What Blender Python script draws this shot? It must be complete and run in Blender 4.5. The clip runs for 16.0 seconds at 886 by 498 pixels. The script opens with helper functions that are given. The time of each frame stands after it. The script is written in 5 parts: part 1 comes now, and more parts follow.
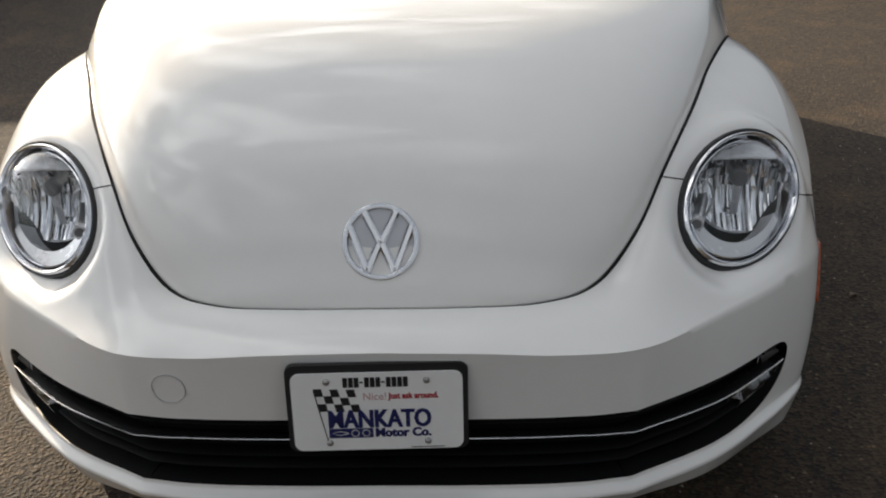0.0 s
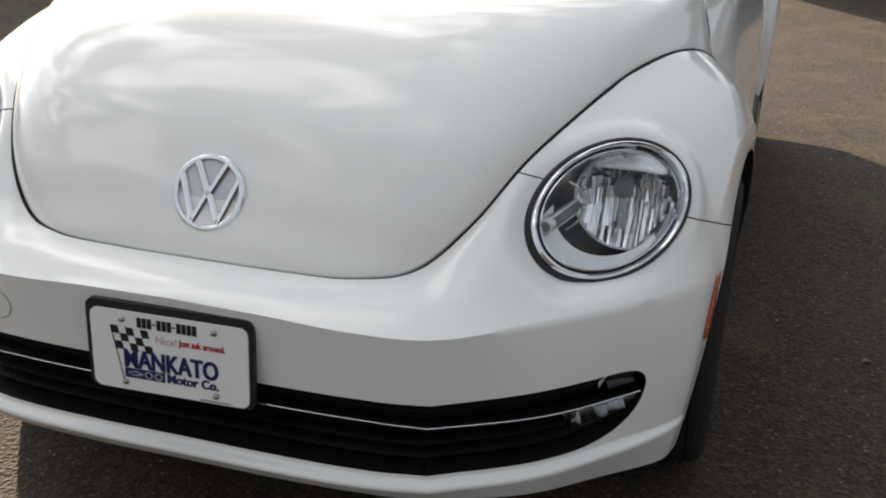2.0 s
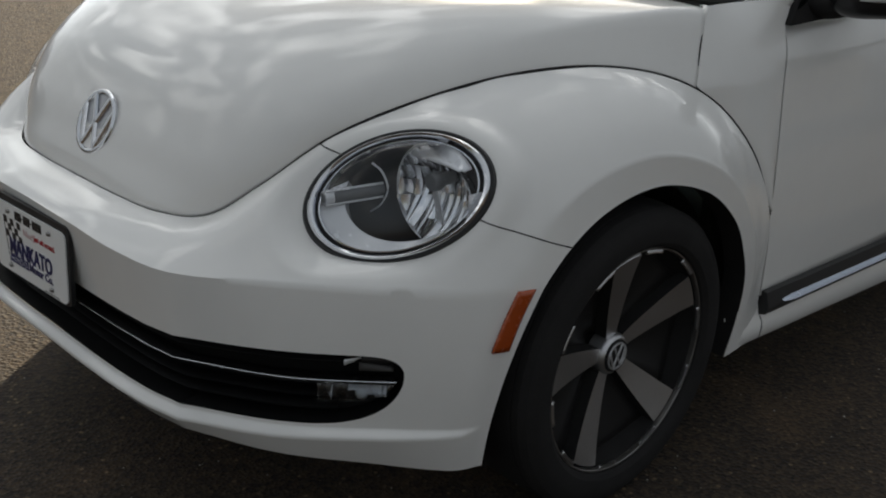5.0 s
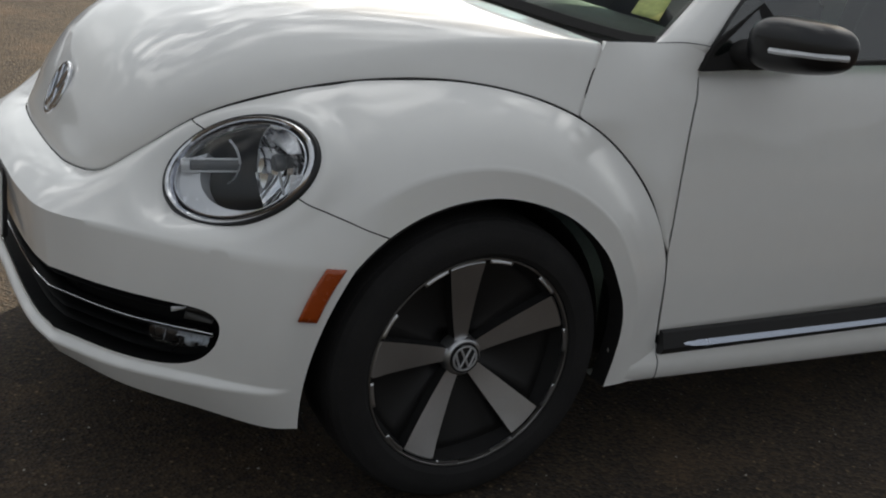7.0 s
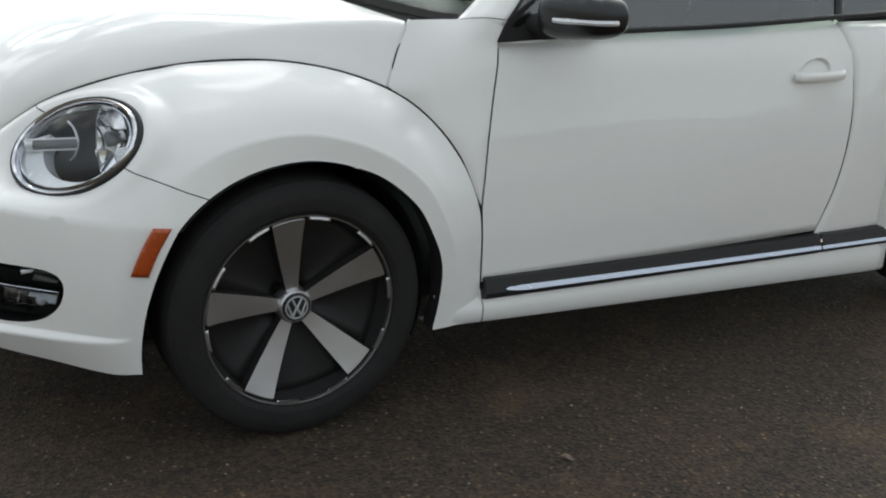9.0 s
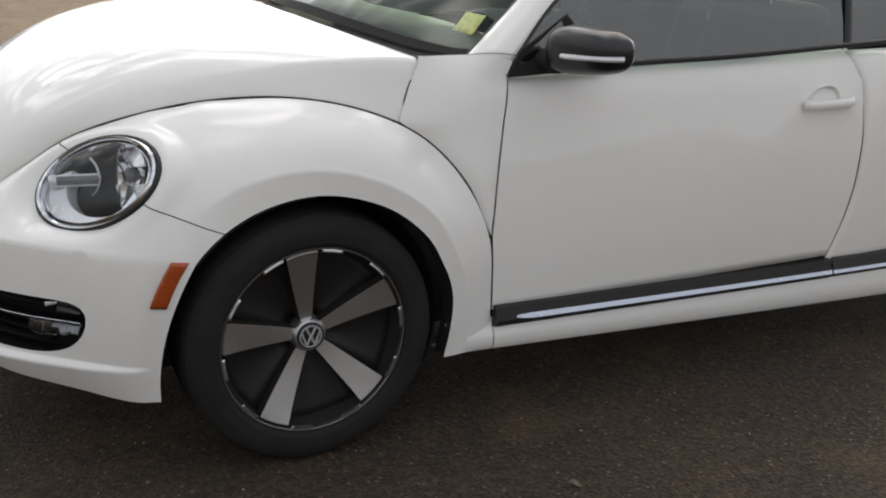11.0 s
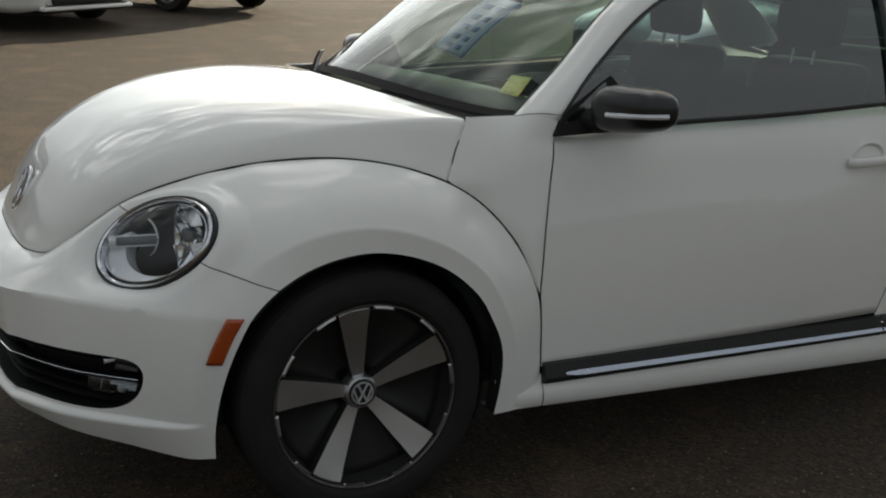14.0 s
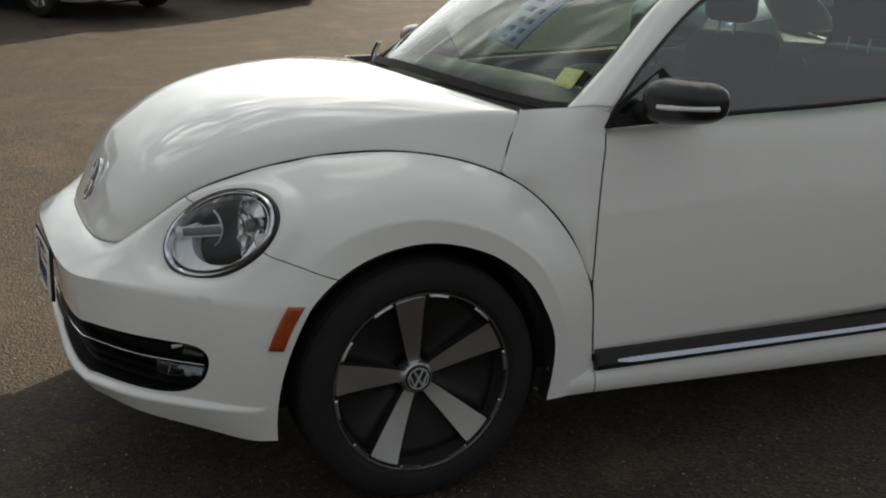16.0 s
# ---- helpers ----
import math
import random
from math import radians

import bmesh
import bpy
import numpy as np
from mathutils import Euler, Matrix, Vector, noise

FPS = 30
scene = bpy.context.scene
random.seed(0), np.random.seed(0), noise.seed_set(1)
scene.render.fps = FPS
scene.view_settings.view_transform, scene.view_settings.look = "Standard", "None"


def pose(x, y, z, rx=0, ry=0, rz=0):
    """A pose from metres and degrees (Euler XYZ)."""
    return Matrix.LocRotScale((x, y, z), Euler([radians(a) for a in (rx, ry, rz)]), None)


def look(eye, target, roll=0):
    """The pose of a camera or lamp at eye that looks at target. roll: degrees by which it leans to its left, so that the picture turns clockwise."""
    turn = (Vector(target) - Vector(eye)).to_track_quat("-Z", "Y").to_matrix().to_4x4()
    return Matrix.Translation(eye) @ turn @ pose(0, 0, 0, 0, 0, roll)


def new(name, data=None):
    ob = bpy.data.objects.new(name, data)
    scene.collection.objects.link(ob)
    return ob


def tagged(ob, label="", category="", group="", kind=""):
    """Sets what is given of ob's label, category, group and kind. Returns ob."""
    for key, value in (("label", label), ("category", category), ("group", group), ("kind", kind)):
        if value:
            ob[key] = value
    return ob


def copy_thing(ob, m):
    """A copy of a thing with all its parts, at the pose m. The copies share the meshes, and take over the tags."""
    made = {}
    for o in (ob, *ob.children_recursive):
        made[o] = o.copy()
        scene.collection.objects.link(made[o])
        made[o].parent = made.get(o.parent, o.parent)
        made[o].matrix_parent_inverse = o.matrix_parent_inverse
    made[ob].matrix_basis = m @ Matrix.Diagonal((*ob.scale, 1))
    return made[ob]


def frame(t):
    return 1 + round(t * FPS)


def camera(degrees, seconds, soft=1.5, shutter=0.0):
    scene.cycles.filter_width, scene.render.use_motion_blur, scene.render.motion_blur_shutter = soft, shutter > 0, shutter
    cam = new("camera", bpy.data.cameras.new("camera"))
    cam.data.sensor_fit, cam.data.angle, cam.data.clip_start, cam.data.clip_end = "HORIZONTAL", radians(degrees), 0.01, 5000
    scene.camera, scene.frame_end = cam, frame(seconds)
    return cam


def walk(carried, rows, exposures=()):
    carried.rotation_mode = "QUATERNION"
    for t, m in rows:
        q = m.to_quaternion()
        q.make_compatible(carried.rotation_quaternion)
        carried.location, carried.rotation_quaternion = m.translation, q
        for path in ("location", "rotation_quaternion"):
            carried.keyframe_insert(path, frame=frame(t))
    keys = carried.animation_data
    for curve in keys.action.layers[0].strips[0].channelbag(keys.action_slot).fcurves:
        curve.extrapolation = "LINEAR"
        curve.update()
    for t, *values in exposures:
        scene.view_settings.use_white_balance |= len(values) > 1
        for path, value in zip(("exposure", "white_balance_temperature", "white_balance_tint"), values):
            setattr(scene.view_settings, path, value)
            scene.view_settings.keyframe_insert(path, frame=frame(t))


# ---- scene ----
cam = camera(43.8, 16.0, soft=2.0)
PATH = [
    (0, (0.2, -2.438, 1.535), (0.111, -0.617, 0.706), -1.9),
    (0.5, (0.292, -2.45, 1.53), (0.164, -0.643, 0.681), -0.2),
    (1, (0.41, -2.475, 1.484), (0.239, -0.646, 0.694), 1.0),
    (1.5, (0.666, -2.425, 1.475), (0.337, -0.620, 0.678), 1.9),
    (2, (0.898, -2.306, 1.437), (0.389, -0.541, 0.646), 1.8),
    (2.5, (1.085, -2.206, 1.42), (0.42, -0.479, 0.662), 2.2),
    (3, (1.296, -2.12, 1.441), (0.481, -0.464, 0.672), 2.2),
    (3.5, (1.513, -2.056, 1.418), (0.559, -0.465, 0.669), 2.7),
    (4, (1.704, -1.935, 1.447), (0.628, -0.446, 0.657), 2.9),
    (4.2, (1.782, -1.884, 1.434), (0.65, -0.436, 0.645), 2.5),
    (6.3, (2.466, -1.351, 1.347), (0.882, -0.325, 0.685), 6.1),
    (6.5, (2.542, -1.272, 1.36), (0.925, -0.3, 0.697), 6.2),
    (7, (2.721, -1.169, 1.364), (1.092, -0.221, 0.697), 5.9),
    (7.5, (2.905, -1.124, 1.366), (1.295, -0.145, 0.697), 5.6),
    (8, (3.038, -1.079, 1.368), (1.445, -0.067, 0.705), 5.0),
    (8.5, (3.136, -0.998, 1.36), (1.527, -0.007, 0.708), 3.9),
    (11, (3.26, -0.958, 1.459), (1.603, -0.04, 0.815), 2.5),
    (11.5, (3.261, -0.984, 1.435), (1.593, -0.061, 0.831), 2.2),
    (12, (3.267, -0.986, 1.436), (1.585, -0.074, 0.855), 2.0),
    (12.5, (3.281, -0.995, 1.422), (1.583, -0.09, 0.874), 1.7),
    (13, (3.29, -1.004, 1.415), (1.581, -0.108, 0.89), 1.5),
    (13.5, (3.29, -1.011, 1.415), (1.573, -0.124, 0.901), 1.4),
    (14, (3.293, -1.005, 1.424), (1.567, -0.135, 0.909), 1.3),
    (14.5, (3.292, -1.004, 1.42), (1.558, -0.148, 0.907), 1.2),
    (15, (3.294, -0.99, 1.428), (1.551, -0.158, 0.908), 1.0),
    (15.5, (3.301, -0.995, 1.43), (1.55, -0.181, 0.908), 0.9),
    (16, (3.361, -1.026, 1.463), (1.598, -0.255, 0.916), 0.5),
]
EXPOSURES = [(0.0, 0.97, 7200, 10), (0.5, 1.05, 7200, 10), (1.5, 1.33, 7200, 10), (2.5, 1.48, 7200, 10), (3.0, 1.25, 7200, 10), (4.0, 0.78, 7150, 7), (6.5, 0.86, 7200, 9), (7.2, 1.15, 7200, 8), (8.0, 1.97, 7150, 5), (8.7, 1.95, 7100, 5), (11.0, 1.85, 7500, 12), (12.0, 1.65, 7350, 8), (13.0, 1.54, 7350, 7), (13.5, 1.06, 7350, 6), (14.5, 0.88, 7400, 6), (16.0, 0.98, 7450, 7)]
walk(cam, [(t, look(eye, target, roll)) for t, eye, target, roll in PATH], EXPOSURES)

# ---- light ----
SUN_EL, SUN_AZ = radians(15), radians(-42)
TO_SUN = Vector((math.sin(SUN_AZ) * math.cos(SUN_EL), math.cos(SUN_AZ) * math.cos(SUN_EL), math.sin(SUN_EL)))


def build_world():
    w = bpy.data.worlds.new("sky")
    scene.world = w
    w.use_nodes = True
    n, l = w.node_tree.nodes, w.node_tree.links
    n.clear()
    out, bg = n.new("ShaderNodeOutputWorld"), n.new("ShaderNodeBackground")
    sky = n.new("ShaderNodeTexSky")
    sky.sky_type, sky.sun_disc = "NISHITA", False
    sky.sun_elevation, sky.sun_rotation = SUN_EL, SUN_AZ + 2 * math.pi
    sky.air_density, sky.dust_density = 1.0, 3.0
    # broken cloud layer: direction flattened onto a plane overhead
    tc, sep = n.new("ShaderNodeTexCoord"), n.new("ShaderNodeSeparateXYZ")
    add, mx = n.new("ShaderNodeMath"), n.new("ShaderNodeMath")
    mx.operation, mx.inputs[1].default_value = "MAXIMUM", 0.0
    add.operation, add.inputs[1].default_value = "ADD", 0.22
    dx, dy, com = n.new("ShaderNodeMath"), n.new("ShaderNodeMath"), n.new("ShaderNodeCombineXYZ")
    dx.operation = dy.operation = "DIVIDE"
    l.new(tc.outputs["Generated"], sep.inputs[0])
    l.new(sep.outputs["Z"], mx.inputs[0])
    l.new(mx.outputs[0], add.inputs[0])
    for k, d in (("X", dx), ("Y", dy)):
        l.new(sep.outputs[k], d.inputs[0])
        l.new(add.outputs[0], d.inputs[1])
        l.new(d.outputs[0], com.inputs[k])
    noi, ramp = n.new("ShaderNodeTexNoise"), n.new("ShaderNodeValToRGB")
    noi.inputs["Scale"].default_value, noi.inputs["Detail"].default_value = 4.0, 5
    noi.inputs["Roughness"].default_value, noi.inputs["Distortion"].default_value = 0.52, 0.35
    ramp.color_ramp.elements[0].position, ramp.color_ramp.elements[1].position = 0.475, 0.645
    ramp.color_ramp.elements[0].color = (0.06, 0.06, 0.06, 1)
    l.new(com.outputs[0], noi.inputs["Vector"])
    l.new(noi.outputs["Fac"], ramp.inputs["Fac"])
    mix = n.new("ShaderNodeMixRGB")
    # clouds glow towards the sun
    dot, gain, tint = n.new("ShaderNodeVectorMath"), n.new("ShaderNodeMapRange"), n.new("ShaderNodeMixRGB")
    dot.operation, dot.inputs[1].default_value = "DOT_PRODUCT", TO_SUN
    pos = n.new("ShaderNodeMath")
    pos.operation, pos.inputs[1].default_value = "MAXIMUM", 0.0
    gain.inputs["From Min"].default_value = -0.6
    gain.inputs["To Min"].default_value, gain.inputs["To Max"].default_value = 0.5, 2.0
    tint.blend_type, tint.inputs["Fac"].default_value, tint.inputs["Color1"].default_value = "MULTIPLY", 1.0, (14.6, 15.3, 16.6, 1)
    l.new(tc.outputs["Generated"], dot.inputs[0])
    l.new(dot.outputs["Value"], pos.inputs[0])
    l.new(dot.outputs["Value"], gain.inputs["Value"])
    l.new(gain.outputs["Result"], tint.inputs["Color2"])
    l.new(tint.outputs["Color"], mix.inputs["Color2"])
    l.new(ramp.outputs["Color"], mix.inputs["Fac"])
    l.new(sky.outputs["Color"], mix.inputs["Color1"])
    # bright even haze near the horizon
    hz, mix2 = n.new("ShaderNodeMapRange"), n.new("ShaderNodeMixRGB")
    hz.interpolation_type = "SMOOTHSTEP"
    hz.inputs["From Min"].default_value, hz.inputs["From Max"].default_value = 0.12, 0.58
    mix2.inputs["Color1"].default_value = (5.6, 5.5, 5.4, 1)
    l.new(sep.outputs["Z"], hz.inputs["Value"])
    l.new(hz.outputs["Result"], mix2.inputs["Fac"])
    l.new(mix.outputs["Color"], mix2.inputs["Color2"])
    # the haze brightens towards the low sun
    pw2, gain2, tint2 = n.new("ShaderNodeMath"), n.new("ShaderNodeMapRange"), n.new("ShaderNodeMixRGB")
    pw2.operation, pw2.inputs[1].default_value = "POWER", 4.5
    gain2.inputs["To Min"].default_value, gain2.inputs["To Max"].default_value = 1.0, 14.0
    tint2.blend_type, tint2.inputs["Fac"].default_value, tint2.inputs["Color1"].default_value = "MULTIPLY", 1.0, (2.55, 2.8, 3.15, 1)
    l.new(pos.outputs[0], pw2.inputs[0])
    l.new(pw2.outputs[0], gain2.inputs["Value"])
    l.new(gain2.outputs["Result"], tint2.inputs["Color2"])
    l.new(tint2.outputs["Color"], mix2.inputs["Color1"])
    # made-up flat tone away from the sun, added to even out reflections
    even, flat_patch = n.new("ShaderNodeMapRange"), n.new("ShaderNodeMixRGB")
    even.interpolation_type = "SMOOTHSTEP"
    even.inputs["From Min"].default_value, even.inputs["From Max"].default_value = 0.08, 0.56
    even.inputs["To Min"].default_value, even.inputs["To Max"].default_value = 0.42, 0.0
    flat_patch.inputs["Color2"].default_value = (3.15, 3.55, 4.2, 1)
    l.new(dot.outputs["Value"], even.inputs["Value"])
    # and a stronger one on the driver's side, evening the side window's reflection
    dot2, side_patch, most = n.new("ShaderNodeVectorMath"), n.new("ShaderNodeMapRange"), n.new("ShaderNodeMath")
    dot2.operation, dot2.inputs[1].default_value = "DOT_PRODUCT", (0.754, 0.352, 0.554)
    side_patch.interpolation_type, most.operation = "SMOOTHSTEP", "MAXIMUM"
    side_patch.inputs["From Min"].default_value, side_patch.inputs["From Max"].default_value = 0.45, 0.78
    side_patch.inputs["To Max"].default_value = 0.97
    l.new(tc.outputs["Generated"], dot2.inputs[0])
    l.new(dot2.outputs["Value"], side_patch.inputs["Value"])
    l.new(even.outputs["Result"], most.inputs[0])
    l.new(side_patch.outputs["Result"], most.inputs[1])
    l.new(most.outputs[0], flat_patch.inputs["Fac"])
    l.new(mix2.outputs["Color"], flat_patch.inputs["Color1"])
    l.new(flat_patch.outputs["Color"], bg.inputs["Color"])
    bg.inputs["Strength"].default_value = 0.058
    l.new(bg.outputs[0], out.inputs[0])


build_world()
lamp = bpy.data.lights.new("sun", "SUN")
lamp.energy, lamp.angle, lamp.color = 4.2, radians(0.6), (1.0, 0.87, 0.70)
sun = new("sun", lamp)
sun.matrix_world = look(TO_SUN * 40, (0, 0, 0))

# ---- materials ----
def material(name, color=(0.5, 0.5, 0.5), rough=0.5, metal=0.0, coat=0.0, var=0.0, scale=8.0, bump=0.0, bump_scale=200.0, spec=0.5):
    """A principled material with two scales of colour variation and a fine bump."""
    m = bpy.data.materials.new(name)
    m.use_nodes = True
    n, l = m.node_tree.nodes, m.node_tree.links
    b = n["Principled BSDF"]
    b.inputs["Base Color"].default_value = (*color, 1)
    b.inputs["Roughness"].default_value, b.inputs["Metallic"].default_value = rough, metal
    b.inputs["Coat Weight"].default_value, b.inputs["Coat Roughness"].default_value = coat, 0.02
    b.inputs["Specular IOR Level"].default_value = spec
    tc = n.new("ShaderNodeTexCoord")
    if var:
        big, fine, mix = n.new("ShaderNodeTexNoise"), n.new("ShaderNodeTexNoise"), n.new("ShaderNodeMixRGB")
        big.inputs["Scale"].default_value, fine.inputs["Scale"].default_value = scale, scale * 14
        big.inputs["Detail"].default_value = fine.inputs["Detail"].default_value = 5
        ramp = n.new("ShaderNodeValToRGB")
        ramp.color_ramp.elements[0].color = (*[c * (1 - var) for c in color], 1)
        ramp.color_ramp.elements[1].color = (*[min(1, c * (1 + var)) for c in color], 1)
        ramp.color_ramp.elements[0].position, ramp.color_ramp.elements[1].position = 0.3, 0.7
        mix.inputs["Fac"].default_value = 0.4
        l.new(tc.outputs["Object"], big.inputs["Vector"])
        l.new(tc.outputs["Object"], fine.inputs["Vector"])
        l.new(big.outputs["Fac"], mix.inputs["Color1"])
        l.new(fine.outputs["Fac"], mix.inputs["Color2"])
        l.new(mix.outputs["Color"], ramp.inputs["Fac"])
        l.new(ramp.outputs["Color"], b.inputs["Base Color"])
        mr = n.new("ShaderNodeMapRange")
        mr.inputs["To Min"].default_value, mr.inputs["To Max"].default_value = max(0, rough - 0.06), min(1, rough + 0.08)
        l.new(big.outputs["Fac"], mr.inputs["Value"])
        l.new(mr.outputs["Result"], b.inputs["Roughness"])
    if bump:
        bn, bu = n.new("ShaderNodeTexNoise"), n.new("ShaderNodeBump")
        bn.inputs["Scale"].default_value, bn.inputs["Detail"].default_value = bump_scale, 4
        bu.inputs["Strength"].default_value, bu.inputs["Distance"].default_value = bump, 0.004
        l.new(tc.outputs["Object"], bn.inputs["Vector"])
        l.new(bn.outputs["Fac"], bu.inputs["Height"])
        l.new(bu.outputs["Normal"], b.inputs["Normal"])
    return m


def glass_material(name, tint, base=0.04, gloss=0.0):
    m = bpy.data.materials.new(name)
    m.use_nodes = True
    n, l = m.node_tree.nodes, m.node_tree.links
    n.clear()
    out, mix = n.new("ShaderNodeOutputMaterial"), n.new("ShaderNodeMixShader")
    tr, gl, lw = n.new("ShaderNodeBsdfTransparent"), n.new("ShaderNodeBsdfGlossy"), n.new("ShaderNodeLayerWeight")
    pw, mad = n.new("ShaderNodeMath"), n.new("ShaderNodeMath")
    tr.inputs["Color"].default_value = (*tint, 1)
    gl.inputs["Roughness"].default_value = gloss
    lw.inputs["Blend"].default_value = 0.5
    pw.operation, pw.inputs[1].default_value = "POWER", 5.0
    mad.operation, mad.inputs[1].default_value, mad.inputs[2].default_value = "MULTIPLY_ADD", 0.85, base
    l.new(lw.outputs["Facing"], pw.inputs[0])
    l.new(pw.outputs[0], mad.inputs[0])
    l.new(mad.outputs[0], mix.inputs[0])
    l.new(tr.outputs[0], mix.inputs[1])
    l.new(gl.outputs[0], mix.inputs[2])
    l.new(mix.outputs[0], out.inputs[0])
    return m


def asphalt_material():
    m = material("asphalt", (0.07, 0.063, 0.055), 0.9)
    n, l = m.node_tree.nodes, m.node_tree.links
    b, tc = n["Principled BSDF"], n["Texture Coordinate"]
    def noise_node(scale, detail=4, rough=0.5):
        x = n.new("ShaderNodeTexNoise")
        x.inputs["Scale"].default_value, x.inputs["Detail"].default_value, x.inputs["Roughness"].default_value = scale, detail, rough
        l.new(tc.outputs["Object"], x.inputs["Vector"])
        return x
    def ramp_node(src, a, ca, z, cz):
        r = n.new("ShaderNodeValToRGB")
        e = r.color_ramp.elements
        e[0].position, e[0].color, e[1].position, e[1].color = a, (*ca, 1), z, (*cz, 1)
        l.new(src, r.inputs["Fac"])
        return r.outputs["Color"]
    def mix_node(fac, c1, c2, mode="MIX"):
        x = n.new("ShaderNodeMixRGB")
        x.blend_type = mode
        for key, v in (("Fac", fac), ("Color1", c1), ("Color2", c2)):
            if isinstance(v, (int, float)):
                x.inputs[key].default_value = v
            else:
                l.new(v, x.inputs[key])
        return x.outputs["Color"]
    vor = n.new("ShaderNodeTexVoronoi")
    vor.inputs["Scale"].default_value = 105
    l.new(tc.outputs["Object"], vor.inputs["Vector"])
    stone = ramp_node(vor.outputs["Color"], 0.18, (0.002, 0.0016, 0.0013), 0.92, (0.098, 0.076, 0.053))
    patch = ramp_node(noise_node(0.9, 6).outputs["Fac"], 0.35, (0.020, 0.016, 0.0125), 0.7, (0.060, 0.046, 0.031))
    base = mix_node(0.3, stone, patch)
    speck = ramp_node(noise_node(160, 2).outputs["Fac"], 0.66, (0, 0, 0), 0.76, (0.11, 0.10, 0.09))
    base = mix_node(1.0, base, speck, "ADD")
    dust = ramp_node(noise_node(2.4, 7, 0.6).outputs["Fac"], 0.5, (0, 0, 0), 0.78, (0.062, 0.045, 0.026))
    base = mix_node(1.0, base, dust, "ADD")
    pale = n.new("ShaderNodeTexVoronoi")
    pale.inputs["Scale"].default_value = 58
    l.new(tc.outputs["Object"], pale.inputs["Vector"])
    pick = ramp_node(pale.outputs["Color"], 0.70, (0, 0, 0), 0.84, (1, 1, 1))
    dot = ramp_node(pale.outputs["Distance"], 0.20, (0.15, 0.13, 0.10), 0.34, (0, 0, 0))
    base = mix_node(1.0, base, mix_node(1.0, dot, pick, "MULTIPLY"), "ADD")
    tone = n.new("ShaderNodeRGB")
    tone.outputs[0].default_value = (0.745, 0.615, 0.49, 1)
    base = mix_node(1.0, base, tone.outputs[0], "MULTIPLY")
    l.new(base, b.inputs["Base Color"])
    bu = n.new("ShaderNodeBump")
    bu.inputs["Strength"].default_value, bu.inputs["Distance"].default_value = 0.8, 0.0045
    l.new(vor.outputs["Distance"], bu.inputs["Height"])
    bu2 = n.new("ShaderNodeBump")
    bu2.inputs["Strength"].default_value, bu2.inputs["Distance"].default_value = 0.3, 0.007
    l.new(noise_node(40, 5).outputs["Fac"], bu2.inputs["Height"])
    l.new(bu.outputs["Normal"], bu2.inputs["Normal"])
    l.new(bu2.outputs["Normal"], b.inputs["Normal"])
    return m


GRILLE_BLACK = material("grille_black", (0.006, 0.006, 0.0065), 0.6, var=0.2, scale=30, spec=0.25)
MATTE = material("matte_black", (0.021, 0.020, 0.020), 0.9, var=0.2, scale=30, spec=0.2)
WHITE = material("white_paint", (0.84, 0.832, 0.81), 0.35, coat=1.0, var=0.02, scale=1.5, bump=0.015, bump_scale=900, spec=0.15)
CHROME = material("chrome", (0.80, 0.81, 0.84), 0.13, 1.0, var=0.04, scale=20)
BLACK = material("black_plastic", (0.012, 0.012, 0.013), 0.5, var=0.2, scale=30, bump=0.1, bump_scale=600)
GLOSS_BLACK = material("gloss_black", (0.008, 0.008, 0.009), 0.3, coat=0.2, var=0.1, scale=10)
RUBBER = material("tyre_rubber", (0.021, 0.020, 0.020), 0.85, var=0.25, scale=15, bump=0.15, bump_scale=300, spec=0.2)
ALLOY = material("machined_alloy", (0.62, 0.62, 0.63), 0.36, 1.0, var=0.05, scale=12)
DISC = material("brake_steel", (0.07, 0.068, 0.066), 0.5, 0.6, var=0.2, scale=20)
RIM_STEEL = material("grey_rim", (0.25, 0.24, 0.23), 0.4, 0.9, var=0.2, scale=20)
RED = material("red_caliper", (0.09, 0.006, 0.005), 0.5, var=0.1)
AMBER = material("amber_reflector", (0.40, 0.062, 0.007), 0.25, coat=0.6, var=0.1, scale=60, bump=0.3, bump_scale=350)
GREY = material("lamp_housing", (0.14, 0.145, 0.15), 0.4, var=0.1, scale=30)
DARK_GREY = material("lamp_inner", (0.028, 0.028, 0.03), 0.35, var=0.15, scale=30)
LAMP_SILVER = material("lamp_silver", (0.72, 0.73, 0.75), 0.25, 0.25, coat=0.5, var=0.04, scale=25)
REFLECTOR = material("lamp_reflector", (0.92, 0.93, 0.95), 0.17, 1.0, var=0.03, scale=40)
SATIN = material("satin_silver", (0.55, 0.56, 0.58), 0.35, 0.6, var=0.05, scale=25)
FABRIC = material("dark_fabric", (0.022, 0.021, 0.021), 0.9, var=0.2, scale=30, bump=0.2, bump_scale=700)
DASH = material("dash_plastic", (0.020, 0.020, 0.020), 0.6, var=0.2, scale=20, bump=0.15, bump_scale=500)
BEIGE = material("light_trim", (0.42, 0.40, 0.36), 0.8, var=0.08, scale=20)
PLATE = material("plate_white", (0.86, 0.86, 0.85), 0.35, var=0.03, scale=30)
NAVY = material("navy_print", (0.012, 0.016, 0.10), 0.4)
INK = material("black_print", (0.012, 0.012, 0.014), 0.4)
RED_INK = material("red_print", (0.42, 0.02, 0.03), 0.4)
PALE_RED = material("pale_red_print", (0.62, 0.42, 0.42), 0.4)
WHITE_INK = material("white_print", (0.75, 0.75, 0.75), 0.4)
TRIM_SILVER = material("trim_silver", (0.50, 0.54, 0.62), 0.24, 0.9, var=0.05, scale=20)
